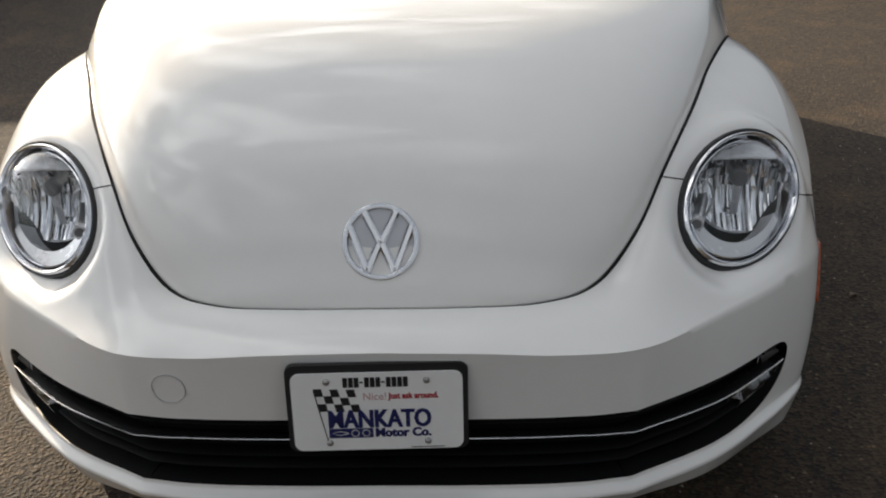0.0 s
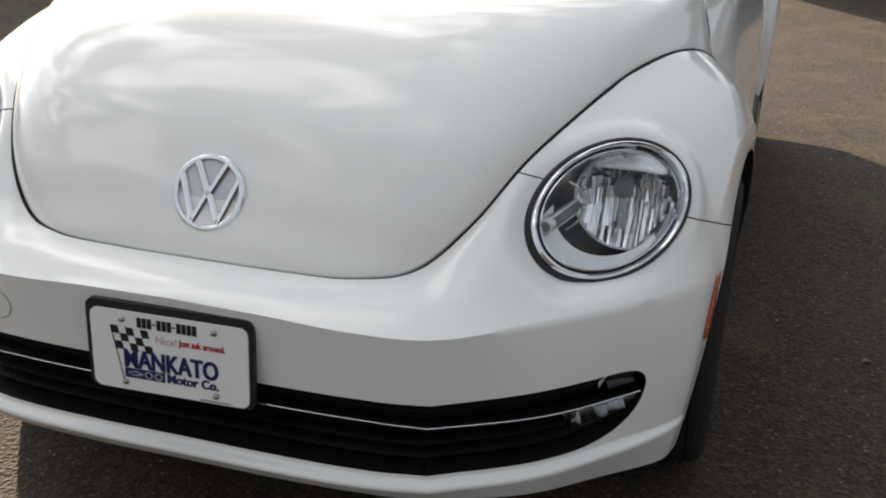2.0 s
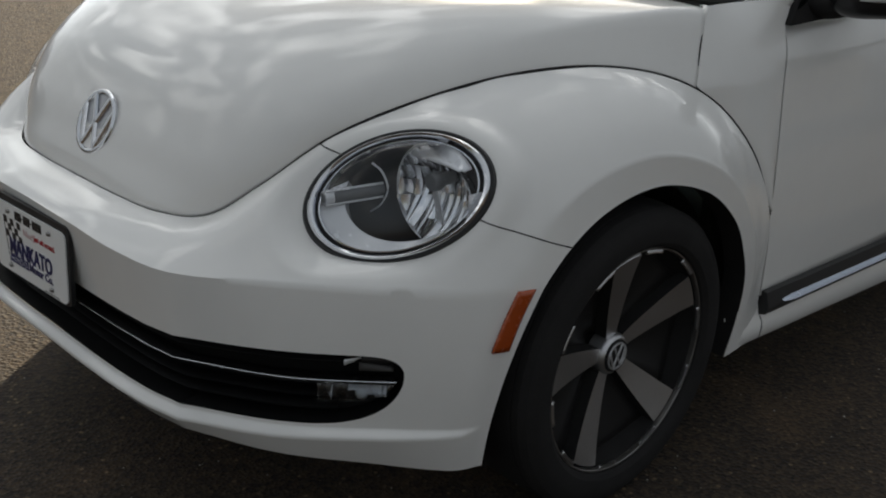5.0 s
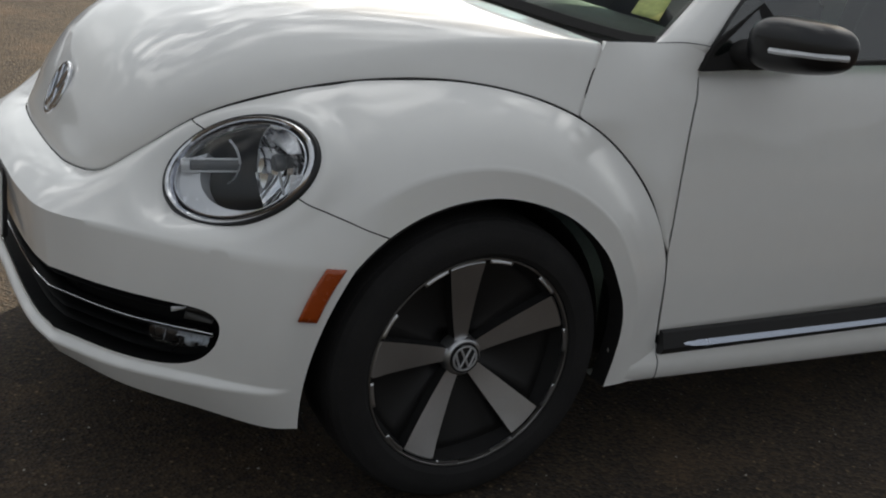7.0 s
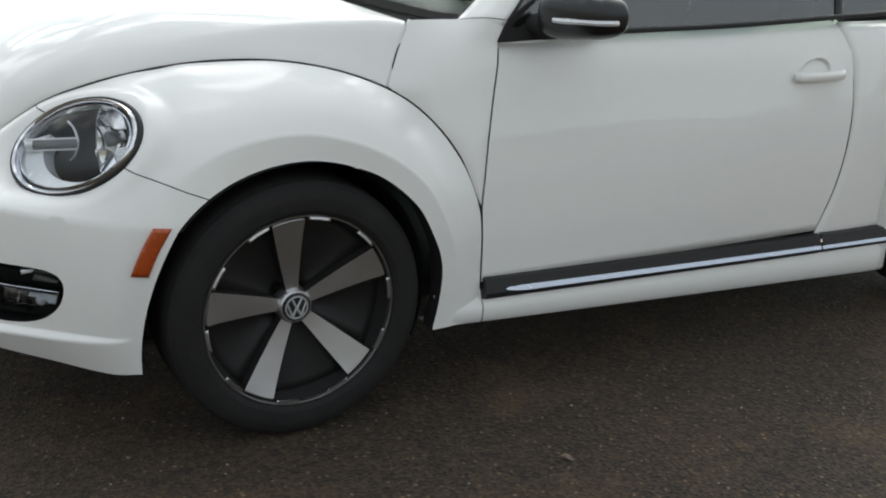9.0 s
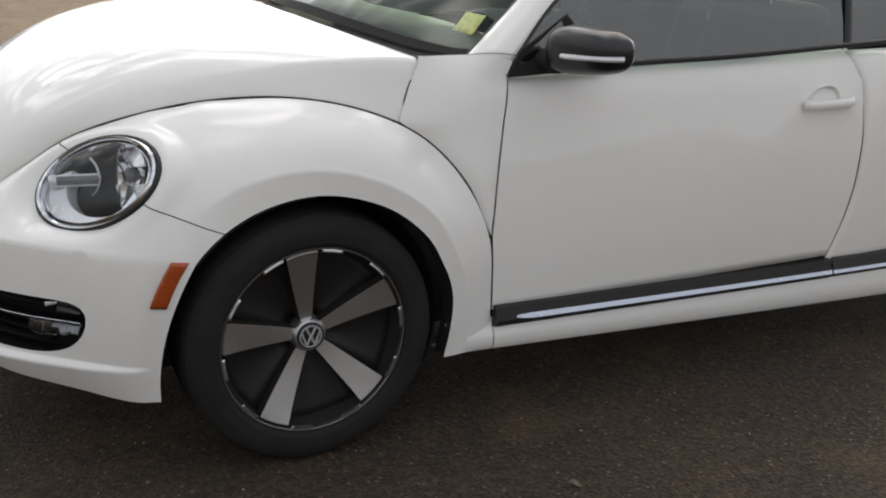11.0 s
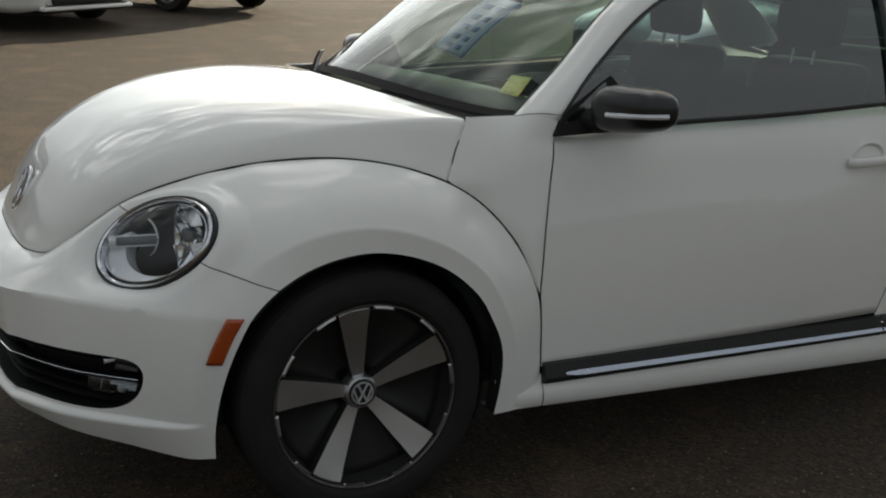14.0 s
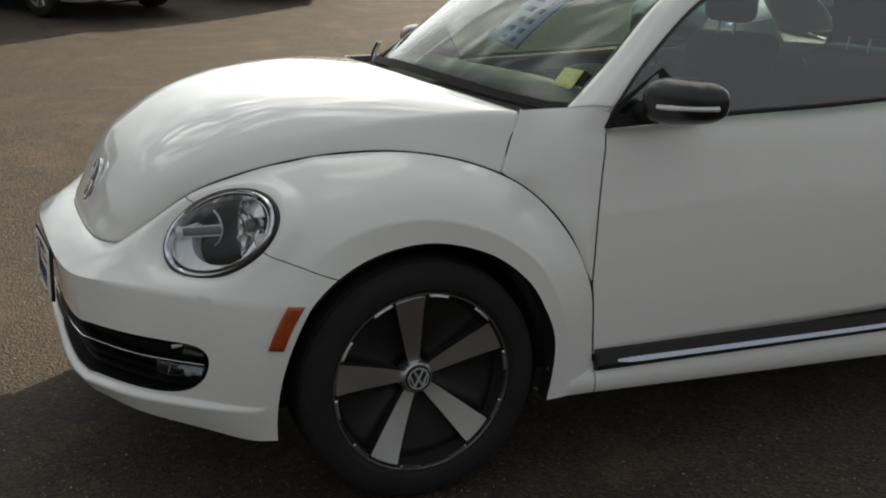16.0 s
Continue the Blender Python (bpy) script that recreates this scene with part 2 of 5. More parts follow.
STEEL = material("bolt_steel", (0.35, 0.34, 0.33), 0.35, 0.9, var=0.1)
YELLOW = material("yellow_paper", (0.60, 0.57, 0.20), 0.7, var=0.3, scale=60)
PAPER = material("blue_white_paper", (0.55, 0.66, 0.80), 0.7, var=0.06, scale=30)
BLUE_INK = material("blue_print", (0.22, 0.32, 0.55), 0.6)
GLASS = glass_material("window_glass", (0.74, 0.82, 0.76), 0.04)
SIDE_GLASS = glass_material("side_glass", (0.27, 0.38, 0.36), 0.18)
FOG_CLEAR = glass_material("fog_lens", (0.9, 0.92, 0.94), 0.07)
INSERT = material("black_insert", (0.017, 0.016, 0.016), 0.5, var=0.1, scale=10, spec=0.3)
CLEAR = glass_material("clear_lens", (0.95, 0.96, 0.97))
GRIT = material("pale_grit", (0.30, 0.285, 0.26), 0.7, var=0.35, scale=3)
DRY_LEAF = material("dry_leaf", (0.17, 0.12, 0.085), 0.7, var=0.3, scale=60)
ASPHALT = asphalt_material()

# ---- geometry helpers ----
def at_u(C, u):
    """Catmull-Rom through the rows of C, at parameters u (0 .. rows - 1)."""
    C, u = np.asarray(C, float), np.clip(np.atleast_1d(np.asarray(u, float)), 0, len(C) - 1 - 1e-9)
    P = np.vstack([2 * C[0] - C[1], C, 2 * C[-1] - C[-2]])
    i = u.astype(int)
    w = (u - i)[:, None]
    a, b, c, d = P[i], P[i + 1], P[i + 2], P[i + 3]
    return 0.5 * (2 * b + (c - a) * w + (2 * a - 5 * b + 4 * c - d) * w ** 2 + (3 * b - a - 3 * c + d) * w ** 3)


def spline(C, n):
    return at_u(C, np.linspace(0, len(C) - 1, n))


def unit(v):
    v = np.asarray(v, float)
    return v / (np.linalg.norm(v, axis=-1, keepdims=True) + 1e-12)


def grid(P, bm=None, closed_u=False, closed_v=False):
    """Quads over an array of points (m, n, 3)."""
    bm = bm or bmesh.new()
    m, n = P.shape[:2]
    V = [[bm.verts.new(P[i, j]) for j in range(n)] for i in range(m)]
    for i in range(m if closed_u else m - 1):
        for j in range(n if closed_v else n - 1):
            q = [V[i][j], V[(i + 1) % m][j], V[(i + 1) % m][(j + 1) % n], V[i][(j + 1) % n]]
            try:
                bm.faces.new(q)
            except ValueError:
                pass
    return bm


def tidy(bm, d=1e-4):
    bmesh.ops.remove_doubles(bm, verts=bm.verts, dist=d)
    bmesh.ops.dissolve_degenerate(bm, edges=bm.edges, dist=1e-5)
    return bm


def mirrored(bm):
    """The same mesh on the other side of the car's middle."""
    b = bm.copy()
    for v in b.verts:
        v.co.x = -v.co.x
    bmesh.ops.reverse_faces(b, faces=b.faces)
    return b


def join(a, b):
    """Adds the mesh b to a."""
    me = bpy.data.meshes.new("tmp")
    b.to_mesh(me)
    a.from_mesh(me)
    bpy.data.meshes.remove(me)
    b.free()
    return a


def part(name, bm, mat, parent=None, label="", thick=0.0, angle=40, m=None):
    """Links a bmesh as one mesh object, under a thing or a part."""
    me = bpy.data.meshes.new(name)
    bm.to_mesh(me)
    bm.free()
    me.polygons.foreach_set("use_smooth", [True] * len(me.polygons))
    me.set_sharp_from_angle(angle=radians(angle))
    me.materials.append(mat)
    ob = new(name, me)
    if m is not None:
        ob.matrix_basis = m
    if parent:
        ob.parent = parent
    if thick:
        s = ob.modifiers.new("thickness", "SOLIDIFY")
        s.thickness, s.offset = thick, 0.0
    if label:
        ob["label"] = label
    return ob


def box(bm, x0, x1, y0, y1, z0, z1, bevel=0.0, seg=2):
    r = bmesh.ops.create_cube(bm, size=1)
    for v in r["verts"]:
        v.co = Vector(((x0 + x1) / 2 + v.co.x * (x1 - x0), (y0 + y1) / 2 + v.co.y * (y1 - y0), (z0 + z1) / 2 + v.co.z * (z1 - z0)))
    if bevel:
        es = list({e for v in r["verts"] for e in v.link_edges})
        bmesh.ops.bevel(bm, geom=es, offset=bevel, segments=seg, affect="EDGES", profile=0.5)
    return bm


def lathe(profile, n=64, bm=None):
    """A profile of (x, r) turned round the x axis."""
    P = np.array([[[x, r * math.cos(a), r * math.sin(a)] for x, r in profile] for a in np.linspace(0, 2 * math.pi, n, endpoint=False)])
    return grid(P, bm, closed_u=True)


def sweep(C, ra, rb=None, n=10, bm=None, up=(0, 0, 1)):
    """A tube of oval section along the points of C, with capped ends."""
    C, rb = np.asarray(C, float), rb or ra
    T = unit(np.gradient(C, axis=0))
    S = unit(np.cross(T, np.asarray(up, float)))
    U = unit(np.cross(S, T))
    a = np.linspace(0, 2 * math.pi, n, endpoint=False)
    P = C[:, None] + ra * np.cos(a)[None, :, None] * S[:, None] + rb * np.sin(a)[None, :, None] * U[:, None]
    bm = grid(P, bm, closed_v=True)
    bm.verts.ensure_lookup_table()
    k = len(bm.verts) - len(C) * n
    for s in (k, k + (len(C) - 1) * n):
        bm.faces.new([bm.verts[s + j] for j in range(n)])
    return bm


def bezier_rows(A, B, tA, tB, m, n, h=0.39, edge=None):
    """Rows from the curve A to the curve B, leaving along tA and arriving along tB."""
    u = np.linspace(0, len(A) - 1, m)
    a, b, ta, tb = at_u(A, u), at_u(B, u), unit(at_u(tA, u)), unit(at_u(tB, u))
    if edge:
        b = edge(u)
    L = np.linalg.norm(b - a, axis=1)[:, None] * h
    s = np.linspace(0, 1, n)[None, :, None]
    a, b, c, d = a[:, None], b[:, None], (a + ta * L)[:, None], (b - tb * L)[:, None]
    return a * (1 - s) ** 3 + 3 * c * s * (1 - s) ** 2 + 3 * d * s ** 2 * (1 - s) + b * s ** 3


def text_mesh(word, size, width, extrude=0.0004, bold=0.0):
    """Lettering in the built-in font as a mesh in x and y, scaled to a width, its lower left corner at the origin."""
    cu = bpy.data.curves.new("lettering", "FONT")
    cu.body, cu.size, cu.extrude, cu.resolution_u, cu.offset = word, size, extrude, 3, bold
    ob = new("lettering", cu)
    me = bpy.data.meshes.new_from_object(ob.evaluated_get(bpy.context.evaluated_depsgraph_get()))
    bpy.data.objects.remove(ob)
    bpy.data.curves.remove(cu)
    bm = bmesh.new()
    bm.from_mesh(me)
    bpy.data.meshes.remove(me)
    xs = [v.co.x for v in bm.verts]
    f = width / (max(xs) - min(xs))
    for v in bm.verts:
        v.co.x = (v.co.x - min(xs)) * f
    return bm


# ---- ground ----
def ground_z(x):
    """Height of the lot: level round the car, rising gently on the passenger side."""
    d = max(0.0, -x - 1.5)
    return .059 * (math.sqrt(d * d + .4) - .632) if d < 11 else .059 * (math.sqrt(121.4) - .632) + .012 * (d - 11)


def build_ground():
    bm = bmesh.new()
    xs = [-900, -300, -100, -50, -30, -20, -16] + list(np.arange(-12.5, -1, .5)) + [0, 3, 8, 20, 60, 200, 900]
    ys = [-900, -200, -60, -20, -8, -3, 0, 3, 8, 20, 60, 200, 900]
    grid(np.array([[(x, y, ground_z(x)) for y in ys] for x in xs]), bm)
    tagged(part("ground", bm, ASPHALT), "worn grey-brown asphalt of the car lot", "asphalt", kind="structure")


build_ground()


def loose_grit():
    """Pale grit and small chips scattered over the asphalt round the car."""
    rnd, V, F = random.Random(23), [], []
    for k in range(1500):
        x, y, r = rnd.uniform(-2.2, 3.0), rnd.uniform(-2.2, 2.4), rnd.uniform(.0012, .0030) * (1.6 if rnd.random() < .06 else 1)
        z, a, b = ground_z(x) + .001, rnd.uniform(0, 6.3), len(V)
        for q in range(5):
            t, s = a + q * 1.2566, r * rnd.uniform(.7, 1.25)
            V.append((x + s * math.cos(t), y + s * math.sin(t), z))
        V.append((x + rnd.uniform(-.4, .4) * r, y + rnd.uniform(-.4, .4) * r, z + r * rnd.uniform(.7, 1.1)))
        F += [(b + q, b + (q + 1) % 5, b + 5) for q in range(5)] + [tuple(b + 4 - q for q in range(5))]
    me = bpy.data.meshes.new("grit")
    me.from_pydata(V, [], F)
    me.materials.append(GRIT)
    tagged(new("grit", me), "pale grit scattered over the asphalt", "grit", kind="stuff")


loose_grit()


def dry_leaf():
    """A curled dry leaf lying on the asphalt beside the door."""
    P = np.array([[((s - .5) * .036, (t - .5) * .018 * math.sin(math.pi * min(.97, max(.05, s))) ** .6, .003 + .006 * (2 * t - 1) ** 2 + .004 * math.sin(5 * s)) for t in np.linspace(0, 1, 7)] for s in np.linspace(0, 1, 12)])
    P[..., 2] -= P[..., 2].min() - .001
    leaf = part("dry_leaf", grid(P), DRY_LEAF, None, thick=.0008, m=Matrix.Translation((1.28, .551, ground_z(1.28))) @ Matrix.Rotation(.7, 4, "Z"))
    tagged(leaf, "small curled brown dry leaf on the asphalt", "leaf")


dry_leaf()

# ---- the white car: body curves (left half; x to the car's left, y to the rear) ----
HOOD_GAP = [(0, -.742, .651), (.16, -.738, .650), (.29, -.722, .650), (.385, -.675, .662), (.46, -.605, .730), (.523, -.497, .814), (.592, -.350, .875),
            (.654, -.176, .913), (.719, .004, .921), (.769, .178, .889), (.805, .330, .817), (.847, .441, .696), (.874, .506, .547)]
GAP = 0.0031

car = new("car")
tagged(car, "white two-door compact car with rounded fenders, parked on asphalt", "car")


def hood():
    mid = [(-.742, .651, 2.2), (-.738, .664, 2.4), (-.730, .687, 2.6), (-.712, .722, 2.8), (-.676, .786, 3.0), (-.597, .883, 3.1), (-.45, .972, 3.2), (-.27, 1.028, 3.6), (-.07, 1.053, 4.4), (.10, 1.060, 5.5), (.20, 1.058, 7)]
    edge = HOOD_GAP[:10] + [tuple(at_u(HOOD_GAP, 9.55)[0])]
    sweepback = [[0.0]] * 8 + [[0.035], [0.11], [0.188]]
    m, n = 90, 44
    u = np.linspace(0, 10, m)
    c, e, k = at_u(mid, u), at_u(edge, u), at_u(sweepback, u)[:, 0]
    e = e + unit(np.stack([np.zeros(m), c[:, 0], c[:, 1]], 1) - e) * (GAP + .0035 * np.clip((4.4 - u) / 1.2, 0, 1)[:, None]) + np.array([0, 0, .0015])
    s = 1 - (1 - np.linspace(0, 1, n)) ** 1.7
    P = np.zeros((m, n + 1, 3))
    for i in range(m):
        p = max(2.0, c[i, 2])
        d = (1 - (1 - (.975 * s) ** p) ** (1 / p)) / (1 - (1 - .975 ** p) ** (1 / p))
        w = min(1, max(0, (u[i] - 6.8) / 3.0))
        w = w * w * (3 - 2 * w)
        a, b = .25 * (s / .939) ** 1.7, .25 + .75 * (s - .939) / .061
        d = d * (1 - w) + w * np.minimum(1, np.log(np.exp(26 * a) + np.exp(26 * b)) / 26)
        P[i, :n, 0] = e[i, 0] * s
        P[i, :n, 1] = c[i, 0] + (e[i, 1] - c[i, 0]) * d + k[i] * s ** 2 * (1 - d)
        P[i, :n, 2] = c[i, 1] + (e[i, 2] - c[i, 1]) * d
        P[i, n] = P[i, n - 1] + np.array([-.003, .003, -.012])
    bm = grid(P)
    join(bm, mirrored(bm))
    return part("hood", tidy(bm), WHITE, car, "white hood", thick=0.002, angle=60)


UP_A = HOOD_GAP[:7] + [(.625, -.26, .897)] + HOOD_GAP[7:] + [(.872, .522, .38), (.868, .527, .23)]
UP_B = [(0, -.846, .621), (.17, -.844, .617), (.32, -.834, .607), (.46, -.803, .603), (.60, -.694, .604), (.742, -.558, .600), (.847, -.415, .592), (.881, -.293, .577),
        (.884, -.161, .68), (.892, .008, .716), (.904, .174, .677), (.910, .293, .59), (.910, .355, .49), (.904, .384, .41), (.896, .386, .32), (.886, .374, .226)]
UP_TA = [(0, -1, -.15), (0, -1, -.15), (.1, -1, -.1), (.5, -.85, -.05), (.7, -.65, -.1), (.8, -.5, -.22), (.88, -.3, -.25), (.9, -.2, -.28), (.9, -.1, -.32), (.9, 0, -.36), (.82, .02, -.5),
         (.55, -.12, -.8), (.35, -.4, -.85), (.25, -.68, -.7), (.25, -.96, 0), (.25, -.96, 0)]
UP_TB = [(0, -.85, -.5), (.05, -.85, -.5), (.15, -.85, -.5), (.4, -.75, -.55), (.55, -.5, -.68), (.5, -.35, -.78), (.3, -.15, -.93), (.15, 0, -1), (.05, 0, -1), (0, 0, -1), (0, 0, -1),
         (0, -.5, -.85), (0, -.7, -.7), (.05, -.9, -.3), (0, -1, 0), (0, -1, 0)]
LOW_Q = [(0, -.823, .46), (.17, -.823, .46), (.325, -.817, .455), (.448, -.799, .45), (.615, -.69, .445), (.749, -.56, .44), (.843, -.443, .43), (.864, -.36, .415)]
LOW_L = [(0, -.815, .285), (.17, -.815, .285), (.32, -.808, .285), (.444, -.785, .280), (.60, -.685, .262), (.72, -.555, .243), (.812, -.446, .228), (.836, -.377, .224)]
# headlamp: centre, half axes along and across, facing
HL_C, HL_A, HL_B = np.array([.674, -.465, .735]), np.array([.1116, .1247, .0544]), np.array([-.0708, .0231, .0923])
HL_N = unit(np.cross(HL_A, HL_B))
SEAM_P, SEAM_N = Vector((.523, -.515, .80)), (Vector((.813, -.458, .733)) - Vector((.523, -.515, .80))).cross(Vector((.885, -.223, .643)) - Vector((.523, -.515, .80))).normalized()
if SEAM_N.z < 0:
    SEAM_N = -SEAM_N


def lamp_hole(bm, grow=1.0):
    """Opens the headlamp's oval in a fine mesh and draws its rim to the oval."""
    A2, B2 = HL_A @ HL_A, HL_B @ HL_B
    def rad(co):
        d = np.array(co) - HL_C
        if abs(d @ HL_N) > 0.12:
            return 9, d
        return math.hypot(d @ HL_A / A2, d @ HL_B / B2) / grow, d
    # draw the skin to the lamp's plane round its rim
    for v in bm.verts:
        r, d = rad(v.co)
        if r < 1.4:
            f = min(1, max(0, (r - 1.02) / .38))
            f = max(f, min(1, max(0, (.662 - v.co.z) / .05)))
            f = f * f * (3 - 2 * f)
            v.co = Vector(np.array(v.co) - (d @ HL_N) * HL_N * (1 - f))
    bmesh.ops.delete(bm, geom=[f for f in bm.faces if all(rad(v.co)[0] < 1 for v in f.verts)], context="FACES")
    for v in bm.verts:
        r, d = rad(v.co)
        if r < 1:
            inplane = (d @ HL_A / A2) * HL_A + (d @ HL_B / B2) * HL_B
            v.co = Vector(HL_C + inplane / r + (d @ HL_N) * HL_N)
    bmesh.ops.delete(bm, geom=[v for v in bm.verts if not v.link_faces], context="VERTS")


def upper_shell():
    P = bezier_rows(UP_A, UP_B, UP_TA, UP_TB, 196, 44, edge=shell_edge)
    u = np.linspace(0, 15, 196)
    ta = unit(at_u(UP_TA, u))
    P[:, 0] += ta * GAP * 1.15
    # flat flare round the wheel arch: the last part of each row is drawn straight and falls inwards
    k = 34
    w = np.interp(u, [6.2, 7.6, 12.2, 14], [0, 1, 1, 0])
    for i in range(196):
        if w[i] > 0:
            knee = P[i, k] + np.array([.004, 0, 0]) * w[i] + .002 * w[i] * unit(P[i, k] - P[i, -1])
            for j in range(k, 44):
                f = (j - k) / (43 - k)
                P[i, j] = P[i, j] * (1 - w[i]) + (knee * (1 - f) + P[i, 43] * f) * w[i]
            for j in range(k - 8, k):
                f = (j - k + 8) / 8
                P[i, j] += np.array([.004, 0, 0]) * w[i] * f * f
    return P


def shell_edge(u):
    """Lower edge of the upper shell: along the crease to 7, then round the wheel arch."""
    u = np.atleast_1d(np.asarray(u, float))
    arch = [LOW_Q[7]] + UP_B[7:]
    return np.where((u <= 7)[:, None], at_u(UP_B[:8], np.minimum(u, 7)), at_u(arch, np.maximum(u, 7) - 6))


def low_curve(C, u):
    """Lower bumper lines, with a firm bend at the corner of the mouth."""
    C = np.asarray(C, float)
    u = min(max(float(u), 0), 7 - 1e-9)
    i = int(u)
    lin = C[i] * (1 - u + i) + C[i + 1] * (u - i)
    w = .9 * math.exp(-((u - 3) / .7) ** 2)
    return at_u(C, u)[0] * (1 - w) + lin * w


def front_panels():
    """Both front fenders, parted from the bumper along the seam, and the bumper with its mouth."""
    P = upper_shell()
    flange_in = P[:, :1] + np.array([-.003, .003, -.014])
    crease_rows = 91
    lip = P[crease_rows:, -1:] + np.array([-.055, 0, 0])
    P = np.concatenate([flange_in, P], axis=1)
    bm = grid(P)
    tidy(bm)
    for s in (1, -1):
        edge = np.concatenate([P[crease_rows:, -1:] - np.array([.0015, 0, 0]), lip], axis=1)
        part("arch_lip", grid(edge * np.array([s, 1, 1])), MATTE, car, "black inner lip of the wheel arch")
    lamp_hole(bm, 0.985)
    # black backing added behind the skin so the seam's gap looks shaded
    inner = bm.copy()
    for v in inner.verts:
        v.co += Vector((-.010, .010, -.008))
    bmesh.ops.delete(inner, geom=[f for f in inner.faces if f.calc_center_median().y > .0], context="FACES")
    mi = mirrored(inner)
    part("seam_backing", inner, MATTE, car)
    part("seam_backing", mi, MATTE, car)
    fend, bump = bm, bm.copy()
    for b, sign in ((fend, 1), (bump, -1)):
        geom = [f for f in b.faces if f.calc_center_median().y < 0.0]
        geom = geom + list({e for f in geom for e in f.edges}) + list({v for f in geom for v in f.verts})
        bmesh.ops.bisect_plane(b, geom=geom, dist=1e-5, plane_co=SEAM_P + SEAM_N * sign * 0.0013, plane_no=SEAM_N)
        drop = [f for f in b.faces if (f.calc_center_median() - SEAM_P).dot(SEAM_N) * sign < .00128 and f.calc_center_median().y < 0.0]
        if sign < 0:
            drop += [f for f in b.faces if f.calc_center_median().y >= 0.0]
        bmesh.ops.delete(b, geom=list(set(drop)), context="FACES")
    mir = mirrored(fend)
    part("front_fender", fend, WHITE, car, angle=60)
    part("front_fender", mir, WHITE, car, angle=60)
    join(bump, lower_shell())
    tidy(bump, 4e-4)
    join(bump, mirrored(bump))
    return part("front_bumper", tidy(bump, 4e-4), WHITE, car, "white front bumper with a wide black lower mouth", angle=50)


TIP = 5.24


def mouth(u):
    """Upper and lower edge of the bumper's mouth, in height, at the parameter u."""
    top, low = 0.476 + 0.0 * u, 0.330 + 0.0 * u
    v = np.clip((u - 4.2) / (TIP - 4.2), 0, 1)
    return 0.435 + (top - 0.435) * np.sqrt(1 - v ** 7), 0.435 - (0.435 - low) * np.sqrt(1 - v ** 2.6)


def low_point(u, z):
    """The bumper's face at the parameter u (0 the middle, 7 the wheel arch) and the height z."""
    T, Q, L = shell_edge(min(u, 7))[0], low_curve(LOW_Q, u), low_curve(LOW_L, u)
    za, zb, zc = T[2], Q[2], L[2]
    l0 = (z - zb) * (z - zc) / ((za - zb) * (za - zc))
    l1 = (z - za) * (z - zc) / ((zb - za) * (zb - zc))
    l2 = (z - za) * (z - zb) / ((zc - za) * (zc - zb))
    p = T * l0 + Q * l1 + L * l2
    return np.array([p[0], p[1], z])


def out_normal(u):
    d = low_curve(LOW_Q, min(u + .05, 7)) - low_curve(LOW_Q, max(u - .05, 0))
    return unit(np.array([d[1], -d[0], 0]))


def lower_shell():
    us = np.array(sorted(set(np.round(np.concatenate([np.arange(92) / 13, TIP - np.array([0, .004, .02, .05, .1, .16])]), 5))))
    bm = bmesh.new()
    up, lo = [], []
    for u in us:
        n = out_normal(u)
        T, L = shell_edge(min(u, 7))[0], low_curve(LOW_L, u)
        zt, zb = mouth(u)
        up.append([low_point(u, T[2] + (zt - T[2]) * k) for k in np.linspace(0, 1, 12)])
        low = L[2] - .006
        col = []
        for z in [*np.linspace(zb, .3245, 10), *np.linspace(.323, .309, 6), .3055, .3035, .3015, *np.linspace(.298, low, 8)]:
            p = low_point(u, z)
            q = min(1, max(0, (.323 - z) / .014))
            drop = min(1, max(0, (.3035 - z) / max(.01, .3035 - low)))
            p = p + n * (.017 * q * q * (3 - 2 * q) - .019 * drop) * min(1, max(0, (6.7 - u) / 1.6))
            col.append(p)
        col.append(col[-1] - n * 0.03 + np.array([0, 0, .004]))
        lo.append(col)
    grid(np.array(up), bm)
    grid(np.array(lo), bm)
    return bm


def wheel_liner(yc, side):
    bm = lathe([(.50, .12), (.50, .372), (.78, .374), (.822, .375)], 48)
    for v in bm.verts:
        v.co.y += yc
        v.co.z += .333
        v.co.x *= side
    bmesh.ops.delete(bm, geom=[v for v in bm.verts if v.co.z < .16], context="VERTS")
    part("wheel_liner", bm, MATTE, car)


hood()
bumper = front_panels()
for yc in (0.0, 2.537):
    for side in (1, -1):
        wheel_liner(yc, side)


def gap_shades():
    """Black tubes in the panel joints, standing in for the shade inside the gaps."""
    g = at_u(HOOD_GAP, np.linspace(0, 12, 120))
    g[:, 2] += .0031 * np.clip((np.linspace(0, 12, 120) - 4.0) / 1.2, 0, 1)
    g = np.concatenate([g[::-1] * np.array([-1, 1, 1]), g[1:]]) + np.array([0, .001, -.0045])
    g[:, 0] *= .998
    part("hood_gap_shade", sweep(g, .0038, .0038, 8), MATTE, car, "black tube standing for the shade in the panel gap")
    for s in (1, -1):
        S = np.array([s, 1, 1])
        zs = np.linspace(.34, .945, 30)
        C = np.array([(side_x(door_front(z), z) - .009, door_front(z), z) for z in zs])
        part("door_gap_shade", sweep(C * S, .006, .006, 8, up=(1, 0, 0)), BLACK, car)
        zs = np.linspace(.26, 1.0, 30)
        C = np.array([(side_x(door_rear(z), z) - .012, door_rear(z), z) for z in zs])
        part("door_gap_shade", sweep(C * S, .006, .006, 8, up=(1, 0, 0)), BLACK, car)
        C = np.array([(.739, .344, 1.000), (.764, .303, .94), (.788, .265, .856)]) + np.array([-.006, .002, 0])
        part("cowl_gap_shade", sweep(spline(C, 10) * S, .0036, .0036, 8, up=(1, 0, 0)), MATTE, car)


